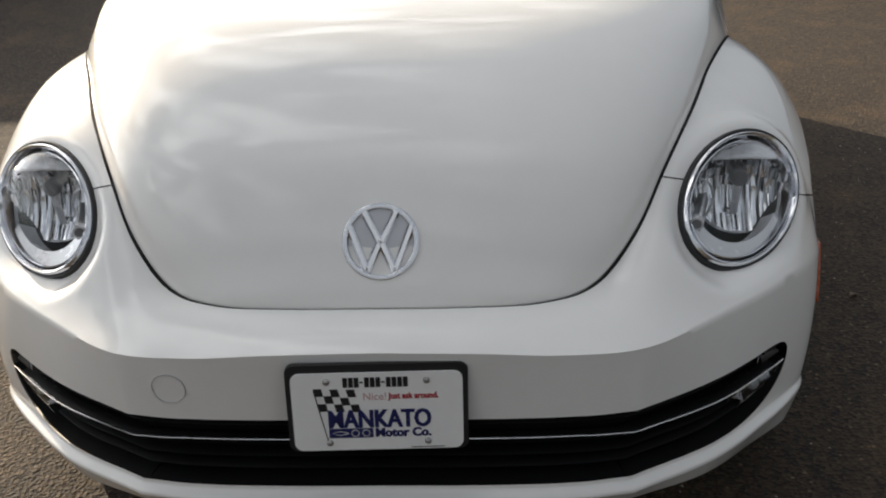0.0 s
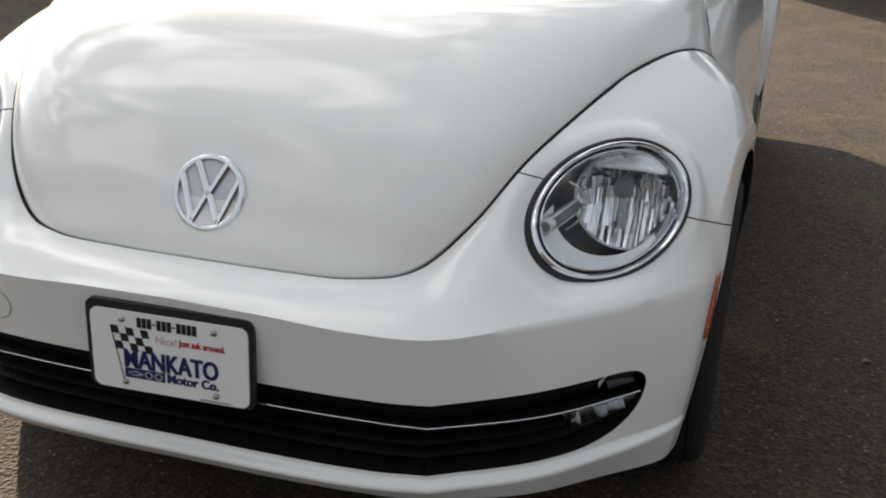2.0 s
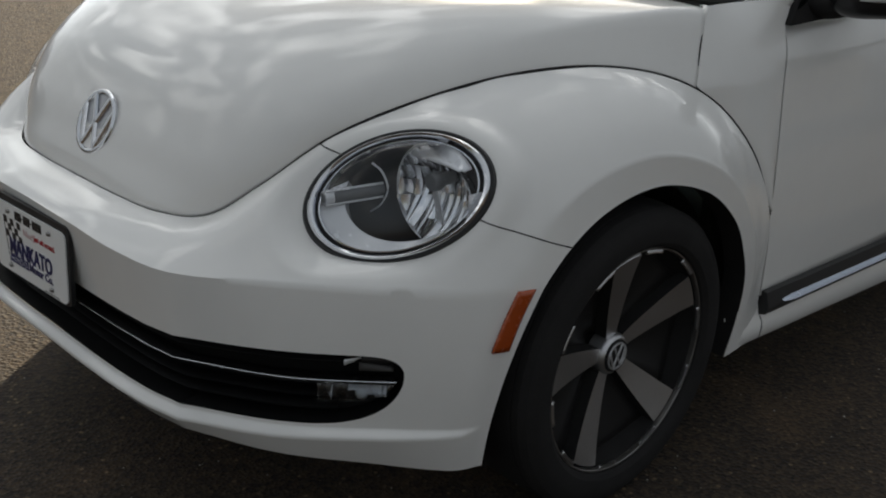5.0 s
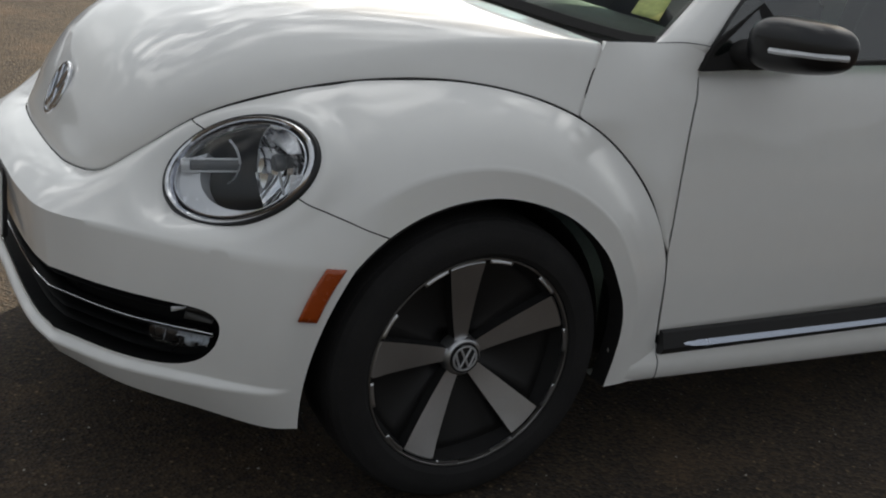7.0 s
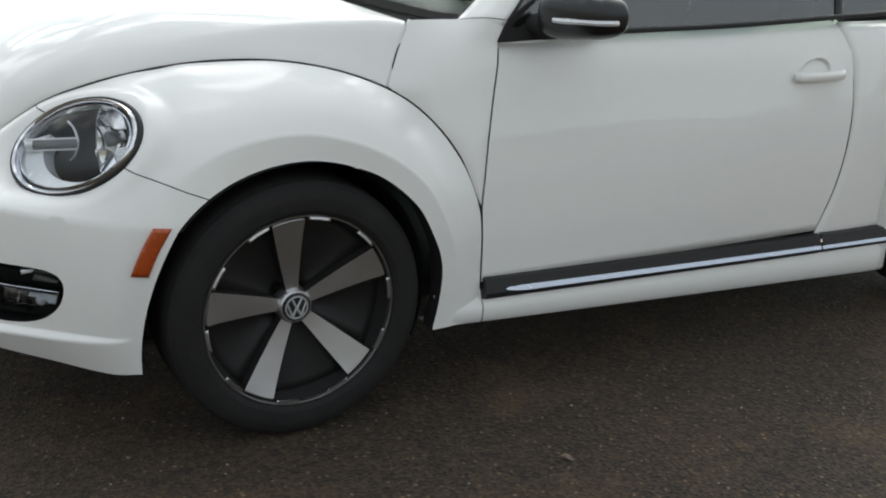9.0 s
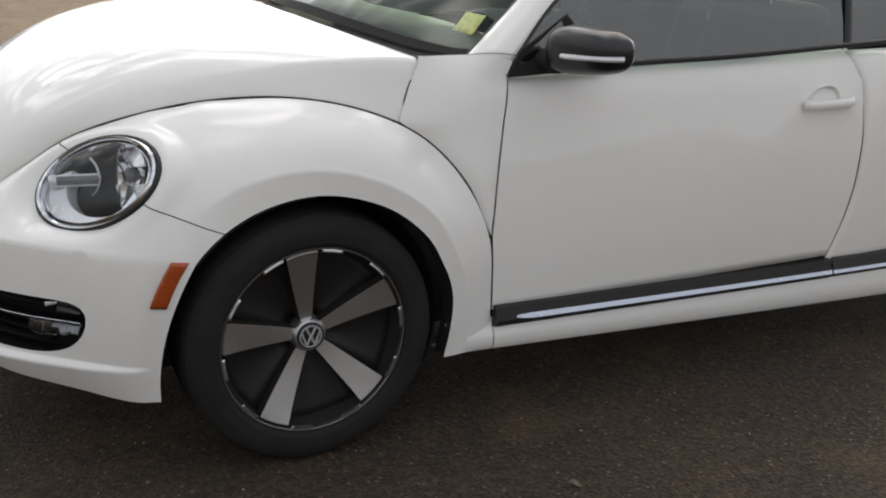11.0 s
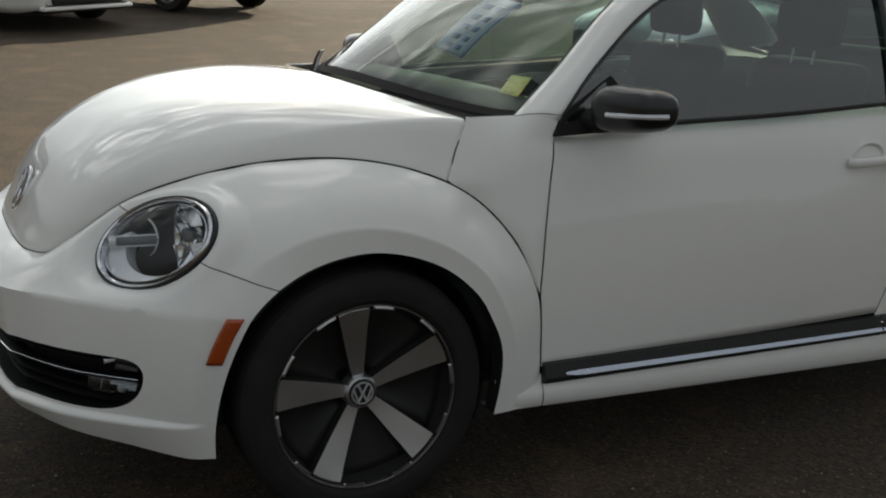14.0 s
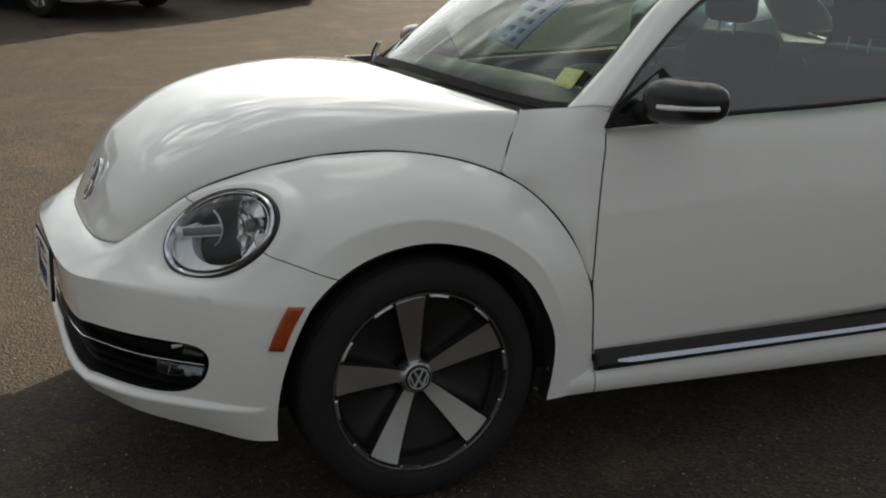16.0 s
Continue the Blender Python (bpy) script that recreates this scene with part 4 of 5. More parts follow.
    return w


def place_wheels():
    w = wheel()
    spots = [(.782, .006, 1), (.800, 2.537, 1), (-.782, .006, -1), (-.800, 2.537, -1)]
    for i, (x, y, s) in enumerate(spots):
        o = w if i == 0 else copy_thing(w, Matrix.Identity(4))
        o.parent = car
        o.matrix_basis = Matrix.Translation((x, y, .333)) @ Matrix.Rotation(radians(-.3 if y < 1 else 0), 4, "Z") @ (Matrix.Identity(4) if s > 0 else Matrix.Rotation(math.pi, 4, "Z"))


place_wheels()


# ---- sides, doors and cabin ----
SIDE_Z = [.20, .28, .35, .47, .60, .72, .84, .905, .955, 1.02]
SIDE_X = [.850, .868, .872, .872, .864, .848, .828, .816, .797, .762]
BELT = [(.800, .568, .962), (.826, .97, .978), (.836, 1.35, .986), (.836, 1.83, 1.004), (.826, 2.1, 1.012), (.800, 2.4, 1.01)]
RAIL_IN = [(.740, .487, 1.012), (.690, .650, 1.133), (.635, .84, 1.290), (.600, 1.02, 1.385), (.585, 1.6, 1.430), (.590, 2.05, 1.395), (.62, 2.45, 1.27), (.70, 2.78, 1.05)]
RAIL_OUT = [(.797, .603, 1.015), (.745, .737, 1.138), (.685, .955, 1.295), (.645, 1.2, 1.375), (.625, 1.6, 1.400), (.635, 2.0, 1.36), (.69, 2.3, 1.20), (.76, 2.46, 1.04)]


def side_x(y, z):
    """Half width of the body side."""
    x = np.interp(z, SIDE_Z, SIDE_X)
    return x + .030 * math.sin(math.pi * min(1, max(0, (y - .5) / 2.6))) * min(1, max(.25, (z - .2) / .5))


def door_front(z):
    return float(np.interp(z, [.20, .35, .47, .55, .72, .84, .955, 1.02], [.530, .523, .519, .514, .534, .553, .577, .600]))


def door_rear(z):
    return float(np.interp(z, [.20, .334, .44, .53, .65, .733, .83, .897, .95, 1.01], [1.73, 1.786, 1.825, 1.85, 1.866, 1.871, 1.867, 1.853, 1.828, 1.79]))


def belt_z(y):
    return float(np.interp(y, [.568, .97, 1.35, 1.83, 2.1, 2.6], [.962, .978, .986, 1.004, 1.012, 1.0]))


def door(side):
    d = new("door")
    d.parent = car
    d["label"] = "white door with a dark window"
    rows = []
    for s in np.linspace(0, 1, 26):
        z = .335 + s * (.965 - .335)
        y0, y1 = door_front(z) + GAP * 1.3, door_rear(z) - GAP * .8
        row = []
        for q in np.linspace(0, 1, 40):
            y = y0 + (y1 - y0) * q
            zz = z + s * (belt_z(y) - .965)
            row.append((side_x(y, zz) - .012 * max(0, (s - .93) / .07) ** 2, y, zz))
        row.insert(0, (row[0][0] - .015, row[0][1] + .002, row[0][2]))
        row.append((row[-1][0] - .015, row[-1][1] - .002, row[-1][2]))
        rows.append(row)
    P = np.array(rows) * np.array([side, 1, 1])
    part("door_panel", grid(P), WHITE, d, "white door skin", thick=.002, angle=50)
    # lower trim: black band with a bright strip
    for nm, z0f, z1f, z0r, z1r, off, mat, lab, y0 in (("trim_band", .290, .345, .262, .322, .026, BLACK, "black sill trim", .530), ("trim_strip", .3075, .3245, .2785, .2945, .032, TRIM_SILVER, "bright trim strip", .592)):
        rows = []
        for y in np.linspace(y0, 1.80, 40):
            f = (y - .53) / 1.27
            a, b = z0f + (z0r - z0f) * f, z1f + (z1r - z1f) * f
            if nm == "trim_strip":
                a, b = (a + b) / 2 - (b - a) / 2 * min(1, (y - .585) / .05), (a + b) / 2 + (b - a) / 2 * min(1, (y - .585) / .05)
            x = side_x(y, .33)
            if nm == "trim_strip":
                rows.append([(x + .012, y, a - .003), (x + off - .001, y, a), (x + off - .006, y, (a + b) / 2), (x + off - .013, y, b), (x + .010, y, b + .002)])
            else:
                rows.append([(x - .006, y, a - .006), (x + off * .7, y, a), (x + off, y, a * .7 + b * .3), (x + off * .6, y, b), (x - .004, y, b + .004)])
        bm = grid(np.array(rows) * np.array([side, 1, 1]))
        bm.verts.ensure_lookup_table()
        bm.faces.new([bm.verts[k] for k in range(5)])
        part(nm, bm, mat, d, lab, angle=30)
    # handle with its dished recess
    x = side_x(1.75, .825)
    P = np.array([[[side * (x - .030 * (1 - r * r) + .0025), 1.694 + r * .064 * math.cos(a), .846 + r * .047 * math.sin(a)] for r in np.linspace(0, 1, 6)] for a in np.linspace(0, 2 * math.pi, 32, endpoint=False)])
    part("handle_dish", tidy(grid(P, closed_u=True)), WHITE, d)
    C = [(side * (x + o), y, z) for y, z, o in ((1.606, .836, .006), (1.621, .836, .020), (1.67, .837, .026), (1.74, .838, .027), (1.79, .839, .022), (1.808, .839, .008))]
    h = part("handle", sweep(spline(C, 24), .009, .016, 10), WHITE, d, "white bar handle")
    # side window and its black frame strip along the belt
    rows = []
    for q in np.linspace(0, 1, 40):
        top = at_u(RAIL_OUT, q * 5.35)[0]
        bot = at_u(BELT, q * 3.75)[0] + np.array([-.012, 0, 0])
        rows.append([bot * (1 - s) + top * s + np.array([.014 * math.sin(math.pi * s), 0, 0]) for s in np.linspace(0, 1, 10)])
    win = part("window", grid(np.array(rows) * np.array([side, 1, 1])), SIDE_GLASS, d, "dark tinted side window")
    C = spline(BELT, 50)[3:40] + np.array([-.004, 0, .006])
    part("window_seal", sweep(C * np.array([side, 1, 1]), .006, .008, 8), BLACK, d)
    C = spline(RAIL_OUT, 60)[:46] + np.array([-.006, 0, -.004])
    part("window_seal", sweep(C * np.array([side, 1, 1]), .010, .010, 8), BLACK, d)
    # upright between door window and rear window
    C = [np.array((.826, 1.80, 1.0)), np.array((.75, 1.84, 1.2)), np.array((.645, 1.87, 1.38))]
    part("window_divider", sweep(spline(C, 10) * np.array([side, 1, 1]), .018, .007, 8, up=(1, 0, 0)), BLACK, d)
    # mirror triangle, foot and housing
    tri = [(.803, .572, .962), (.832, .88, .977), (.752, .775, 1.115), (.795, .605, 1.022)]
    bm = bmesh.new()
    V = [bm.verts.new((side * (x + o), y, z)) for o in (.011, -.008) for x, y, z in tri]
    bm.faces.new(V[:4])
    for i in range(4):
        bm.faces.new((V[i], V[(i + 1) % 4], V[4 + (i + 1) % 4], V[4 + i]))
    part("mirror_base", bm, MATTE, d)
    mir = new("mirror")
    mir.parent = d
    mir["label"] = "gloss black door mirror"
    bm = bmesh.new()
    bmesh.ops.create_uvsphere(bm, u_segments=40, v_segments=24, radius=1)
    for v in bm.verts:
        p = np.array(v.co)
        q = np.sign(p) * np.abs(p) ** np.array([.62, .7, .72])
        if q[1] > 0:
            q[1] *= .35
        z = 1.046 + q[2] * (.061 - .008 * q[0]) + .006 * q[0]
        v.co = Vector((side * (.953 + .111 * q[0]), .736 + .075 * q[1] + .035 * q[0], z))
    part("mirror_housing", bm, GLOSS_BLACK, mir, "gloss black mirror shell")
    bm = bmesh.new()
    bmesh.ops.create_uvsphere(bm, u_segments=24, v_segments=14, radius=1)
    for v in bm.verts:
        p = np.array(v.co)
        q = np.sign(p) * np.abs(p) ** .6
        v.co = Vector((side * (.953 + .078 * q[0]), .770 + .006 * q[1] + .035 * q[0], 1.046 + .047 * q[2]))
    part("mirror_glass", bm, CHROME, mir, "mirror glass")
    C = [(side * x, y, z) for x, y, z in ((.800, .71, 1.000), (.84, .712, 1.006), (.875, .718, 1.018), (.915, .728, 1.032))]
    part("mirror_foot", sweep(spline(C, 10), .056, .036, 14), MATTE, mir)
    C = [(side * x, y, z) for x, y, z in ((.926, .656, 1.033), (.95, .661, 1.034), (.985, .674, 1.0365), (1.03, .698, 1.039), (1.055, .722, 1.0405), (1.064, .748, 1.041))]
    part("mirror_signal", sweep(spline(C, 24), .009, .0075, 8), LAMP_SILVER, mir, "clear turn-signal strip")


door(1)
door(-1)
gap_shades()


def side_panels(side):
    S = np.array([side, 1, 1])
    # panel between hood, fender, door and pillar
    g = at_u(HOOD_GAP, np.linspace(12, 9.55, 30))
    lz, lx, ly = list(g[:, 2]) + [.94, 1.013], list(g[:, 0]) + [.762, .739], list(g[:, 1]) + [.305, .347]
    rows = []
    for z in np.linspace(.553, 1.013, 34):
        y0, x0 = np.interp(z, lz, ly) + GAP - .0018 * min(1, max(0, (z - .846) / .012)), np.interp(z, lz, lx)
        y1 = door_front(z) - GAP * .9
        x1 = side_x(y1, z) if z < .955 else np.interp(z, [.955, 1.013], [.800, .793])
        rows.append([(x0 + (x1 - x0) * q + .006 * math.sin(math.pi * q), y0 + (y1 - y0) * q, z) for q in np.linspace(0, 1, 14)])
        rows[-1].insert(0, (rows[-1][0][0] - .014, rows[-1][0][1] + .002, z))
        rows[-1].append((rows[-1][-1][0] - .014, rows[-1][-1][1] - .002, z))
    for r in rows:
        if r[0][2] > .93:
            f = (r[0][2] - .93) / .083
            for k in range(1, len(r) - 1):
                q = (k - 1) / 13
                if q < .75:
                    r[k] = (r[k][0] - .030 * f * f * math.sin(math.pi * min(1, q / .62) * .5) * (1 if q < .56 else max(0, (.75 - q) / .19)), *r[k][1:])
    rows.append([(p[0] - .012, p[1] + .004, 1.010) for p in rows[-1]])
    part("cowl_panel", grid(np.array(rows) * S), WHITE, car, "white panel beside the windscreen", thick=.002, angle=50)
    # sill
    rows = []
    for y in np.linspace(.385, 2.14, 50):
        f = (y - .53) / 1.27
        z1, z0 = .300 - .028 * f, .217 - .052 * f
        x = side_x(y, .3)
        rows.append([(x - .002, y, z1 + .012), (x + .003, y, z1 - .010), (x + .016, y, z1 - .032), (x + .015, y, z0 + .016), (x + .006, y, z0 + .004), (x - .012, y, z0), (x - .08, y, z0)])
    part("sill", grid(np.array(rows) * S), WHITE, car, "white sill", thick=.002, angle=40)
    k = 4
    C = np.array([np.array(p) + np.array([.0012, 0, 0]) for p in rows[k][:6]])
    part("sill_joint", sweep(spline(C, 14) * S, .0011, .0011, 6, up=(0, 1, 0)), DARK_GREY, car, "thin joint across the sill")
    for nm, a, b, off, mat in (("trim_band", .262, .322, .026, BLACK), ("trim_strip", .2785, .2945, .032, TRIM_SILVER)):
        r2 = []
        for y in np.linspace(1.806, 2.15, 10):
            x = side_x(y, .33)
            d = (y - 1.8) * .022
            if nm == "trim_strip":
                r2.append([(x + .012, y, a - .003 - d), (x + off - .001, y, a - d), (x + off - .006, y, (a + b) / 2 - d), (x + off - .013, y, b - d), (x + .012, y, b + .002 - d)])
                continue
            r2.append([(x - .006, y, a - .006 - d), (x + off * .6, y, a - d), (x + off, y, (a + b) / 2 - d), (x + off * .6, y, b - d), (x - .004, y, b + .004 - d)])
        part(nm, grid(np.array(r2) * S), mat, car, angle=30)
    # pillar and roof rail
    a = np.vstack([[(.730, .440, .985)], spline(RAIL_IN, 90)])
    b = np.vstack([[(.790, .585, .975)], spline(RAIL_OUT, 90)])
    rows = [[a[i] * (1 - s) + b[i] * s + unit(np.array([.8, -.25, .5])) * .014 * math.sin(math.pi * s) for s in np.linspace(0, 1, 8)] for i in range(91)]
    part("pillar", grid(np.array(rows) * S), WHITE, car, "white windscreen pillar and roof rail", thick=.003)
    part("pillar_joint", sweep((np.array(rows[1]) + unit(np.array([.8, -.25, .5])) * .0016) * S, .0011, .0011, 6, up=(.8, -.25, .5)), DARK_GREY, car, "thin joint at the pillar's foot")
    a0 = a[1:35] + np.array([-.006, .006, -.004])
    part("windscreen_seal", sweep(a0 * S, .013, .009, 8), BLACK, car)
    # rear quarter with its fender
    rows = []
    for z in np.linspace(.30, .99, 20):
        y0 = door_rear(z) + GAP
        rows.append([(side_x(y, z) * (1 - .38 * max(0, (y - 2.0) / 1.42) ** 3) - .03 * max(0, y - 1.95), y, z + (.02 if z > .9 else 0) * 0) for y in np.linspace(y0, 3.36, 40)])
    arr = np.array(rows)
    bm = grid(arr * S)
    bmesh.ops.delete(bm, geom=[f for f in bm.faces if (f.calc_center_median().y - 2.537) ** 2 + (f.calc_center_median().z - .333) ** 2 < .40 ** 2], context="FACES")
    part("rear_quarter", bm, WHITE, car, "white rear quarter", thick=.002, angle=60)
    A = [(.872, 2.10, .24), (.880, 2.08, .45), (.882, 2.09, .64), (.855, 2.20, .85), (.80, 2.35, .93), (.75, 2.65, .945), (.68, 2.95, .90), (.61, 3.2, .78), (.56, 3.32, .60), (.58, 3.33, .35)]
    B = [(.886, 2.16, .226), (.915, 2.16, .38), (.925, 2.22, .55), (.928, 2.35, .675), (.928, 2.537, .716), (.92, 2.72, .675), (.905, 2.85, .55), (.87, 2.92, .42), (.85, 2.93, .32), (.83, 2.93, .25)]
    tA = [unit(np.array([1.0, 0, .1]) + .5 * unit(np.array(q) - np.array(p))) for p, q in zip(A, B)]
    tB = [unit(np.array([.05, 2.537 - q[1], .333 - q[2]])) for q in B]
    P = bezier_rows(A, B, tA, tB, 90, 20)
    P = np.concatenate([P, P[:, -1:] + np.array([-.03, 0, 0])], axis=1)
    part("rear_fender", grid(P * S), WHITE, car, thick=.002, angle=60)
    # upper quarter behind the side window
    a, b = at_u(RAIL_IN, np.linspace(5.2, 7, 20)), at_u([(.826, 2.1, 1.012), (.812, 2.45, 1.005), (.77, 2.75, .985), (.70, 3.05, .95)], np.linspace(0, 3, 20))
    c = at_u(RAIL_OUT, np.linspace(5.2, 7, 20))
    rows = [[c[i] * (1 - s) + b[i] * s for s in np.linspace(0, 1, 8)] for i in range(20)]
    bm = grid(np.array(rows)[8:] * S)
    grid(np.array([[a[i], c[i]] for i in range(20)]) * S, bm)
    a2 = [(.70, 2.78, 1.05), (.66, 3.0, .98), (.60, 3.2, .90)]
    b2 = [(.70, 3.05, .95), (.66, 3.15, .90), (.60, 3.28, .80)]
    part("rear_pillar", bm, WHITE, car, thick=.003)


side_panels(1)
side_panels(-1)


def cabin():
    # windscreen between the pillars
    base = [(0, .300, 1.040), (.25, .320, 1.032), (.5, .385, 1.014), (.66, .442, 1.006), (.733, .482, 1.012)]
    topc = [(0, 1.075, 1.428), (.25, 1.068, 1.422), (.45, 1.045, 1.405), (.56, 1.03, 1.392), (.597, 1.02, 1.383)]
    side_edge = at_u(RAIL_IN, np.linspace(0, 3, 24))
    b, t = spline(base, 22), spline(topc, 22)
    P = np.zeros((24, 22, 3))
    for i, v in enumerate(np.linspace(0, 1, 24)):
        for j, s in enumerate(np.linspace(0, 1, 22)):
            lin = b[j] * (1 - v) + t[j] * v
            e = side_edge[i] - (b[-1] * (1 - v) + t[-1] * v)
            P[i, j] = lin + e * s ** 2 + np.array([0, -.35, .9]) * .035 * math.sin(math.pi * v) * (1 - s ** 2)
    bm = grid(P[1:])
    join(bm, mirrored(bm))
    ws = part("windscreen", tidy(bm), GLASS, car, "curved windscreen glass", angle=80)
    ws.visible_shadow = False
    nrm = unit(np.array([0, -.5, .86]))
    bm = grid(P[:2] + nrm * np.array([.002, -.003])[:, None, None])
    join(bm, mirrored(bm))
    part("windscreen_band", tidy(bm), MATTE, car, "black band at the foot of the glass")
    # black cowl tray behind the hood, and the frit band at the foot of the glass
    hb = [(0, .205, 1.054), (.25, .224, 1.048), (.5, .288, 1.030), (.66, .345, 1.013), (.730, .362, 1.006)]
    a, b2 = spline(hb, 30), spline(base, 30)
    P = np.array([[a[i] + np.array([0, -.03, -.012]), a[i] + np.array([0, .0, -.016]), (a[i] + b2[i]) / 2 + np.array([0, 0, -.018]), b2[i] + np.array([0, .0, -.008]), b2[i] + np.array([0, .02, -.004])] for i in range(30)])
    bm = grid(P)
    join(bm, mirrored(bm))
    part("cowl_tray", tidy(bm), MATTE, car, "black plastic cowl", thick=.002)
    C = [(-.64, .405, .985), (-.65, .424, 1.020), (-.65, .434, 1.046), (-.645, .446, 1.070)]
    part("wiper_arm", sweep(spline(C, 16), .006, .005, 8), BLACK, car, "black wiper arm")
    part("wiper_edge", sweep(spline(np.array(C) + np.array([.004, .012, .002]), 16), .004, .004, 8), SATIN, car, "bright edge beside the wiper arm")
    # roof, rear glass, tailgate
    mid = [(0, 1.075, 1.428), (0, 1.35, 1.470), (0, 1.7, 1.486), (0, 2.1, 1.458), (0, 2.5, 1.345), (0, 2.85, 1.175), (0, 3.1, 1.04), (0, 3.30, .93), (0, 3.40, .78), (0, 3.41, .55), (0, 3.37, .28)]
    edge = [(.597, 1.02, 1.383), (.588, 1.3, 1.412), (.585, 1.6, 1.430), (.590, 2.05, 1.395), (.62, 2.45, 1.27), (.68, 2.72, 1.09), (.72, 2.9, .96), (.68, 3.1, .86), (.64, 3.24, .74), (.62, 3.28, .55), (.64, 3.22, .28)]
    def band(u0, u1, m):
        c, e = at_u(mid, np.linspace(u0, u1, m)), at_u(edge, np.linspace(u0, u1, m))
        rows = []
        for i in range(m):
            r = []
            for s in np.linspace(0, 1, 18):
                d = 1 - (1 - s ** 2.6) ** (1 / 2.6)
                r.append((e[i][0] * s, c[i][1] + (e[i][1] - c[i][1]) * d, c[i][2] + (e[i][2] - c[i][2]) * d))
            rows.append(r)
        bm = grid(np.array(rows))
        join(bm, mirrored(bm))
        return tidy(bm)
    part("roof", band(0, 3.3, 40), WHITE, car, "white roof", thick=.004)
    part("rear_glass", band(3.3, 5.4, 24), SIDE_GLASS, car, "rear window")
    part("tailgate", band(5.4, 10, 40), WHITE, car, "white tailgate and rear bumper", thick=.004, angle=60)
    # floor pan and inner walls
    bm = box(bmesh.new(), -.60, .60, -.42, 3.1, .19, .25, .02)
    part("underbody", bm, BLACK, car)
    bm = box(bmesh.new(), -.62, .62, -.60, .30, .24, .60, .05)
    part("engine_block", bm, BLACK, car)
    for s in (1, -1):
        bm = box(bmesh.new(), s * .74 - .02, s * .74 + .02, .45, 2.6, .24, .93, .015)
        part("door_inner", bm, DASH, car)
    # dashboard
    prof = [(.46, 1.000), (.52, 1.020), (.66, 1.015), (.80, .985), (.90, .93), (.93, .85), (.90, .72), (.86, .45)]
    P = np.array([[(x, y - .05 * (x / .72) ** 2 * -1, z + .012 * math.cos(x * 4)) for y, z in prof] for x in np.linspace(-.72, .72, 24)])
    part("dashboard", grid(P), DASH, car, "dark dashboard", thick=.01)
    part("instrument_hood", sweep([(.36 + .16 * math.cos(a), .80, .985 + .085 * math.sin(a)) for a in np.linspace(0, math.pi, 20)], .012, .06, 8, up=(0, 1, 0)), DASH, car)
    # steering wheel
    sw = Matrix.Translation((.36, 1.02, .90)) @ Euler((radians(-25), 0, 0)).to_matrix().to_4x4()
    a = np.linspace(0, 2 * math.pi, 49)
    part("steering_wheel", sweep([(.185 * math.cos(q), 0, .185 * math.sin(q)) for q in a], .014, .014, 8, up=(0, 1, 0)), DASH, car, "dark steering wheel", m=sw)
    bm = box(bmesh.new(), -.08, .08, -.02, .03, -.06, .06, .02)
    box(bm, -.18, .18, -.008, .008, -.015, .02, .005)
    part("steering_hub", bm, DASH, car, m=sw)
    # seats with head rests
    def seat(x, y, w, rear=False):
        s = new("seat")
        s.parent = car
        s["label"] = "dark cloth seat with head rest"
        part("seat_cushion", box(bmesh.new(), x - w / 2, x + w / 2, y - .45, y + .08, .36, .56, .06, 3), FABRIC, s)
        bm = box(bmesh.new(), x - w / 2 + .02, x + w / 2 - .02, y, y + .16, .50, 1.10, .06, 3)
        for v in bm.verts:
            v.co.y += (v.co.z - .5) * .30
        part("seat_back", bm, FABRIC, s)
        for hx in ((x,) if w < .7 else (x - .3, x + .3)):
            bm = box(bmesh.new(), hx - .13, hx + .13, y + .17, y + .28, 1.135, 1.31, .045, 3)
            part("head_rest", bm, FABRIC, s)
            for q in (-.05, .05):
                part("head_rest_post", sweep([(hx + q, y + .20, 1.06), (hx + q, y + .215, 1.15)], .006, .006, 8, up=(0, 1, 0)), CHROME, s)
    seat(.37, 1.65, .52)
    seat(-.37, 1.65, .52)
    seat(0, 2.36, 1.15)
    # headliner, light inside of the far pillars
    c, e = at_u(mid, np.linspace(.15, 3.2, 20)), at_u(edge, np.linspace(.15, 3.2, 20))
    P = np.array([[(e[i][0] * s * .97, c[i][1], c[i][2] - .03 + (e[i][2] - c[i][2]) * abs(s) ** 2.5) for s in np.linspace(-1, 1, 16)] for i in range(20)])
    part("headliner", grid(P), BEIGE, car, thick=.004)
    # inside mirror
    bm = bmesh.new()
    bmesh.ops.create_uvsphere(bm, u_segments=24, v_segments=12, radius=1)
    for v in bm.verts:
        q = np.sign(np.array(v.co)) * np.abs(np.array(v.co)) ** .6
        v.co = Vector((.115 * q[0], .86 + .018 * q[1], 1.285 + .034 * q[2]))
    part("rear_view_mirror", bm, DASH, car)
    part("mirror_stalk", sweep([(0, .865, 1.30), (0, .87, 1.36)], .008, .008, 8, up=(0, 1, 0)), DASH, car)


cabin()


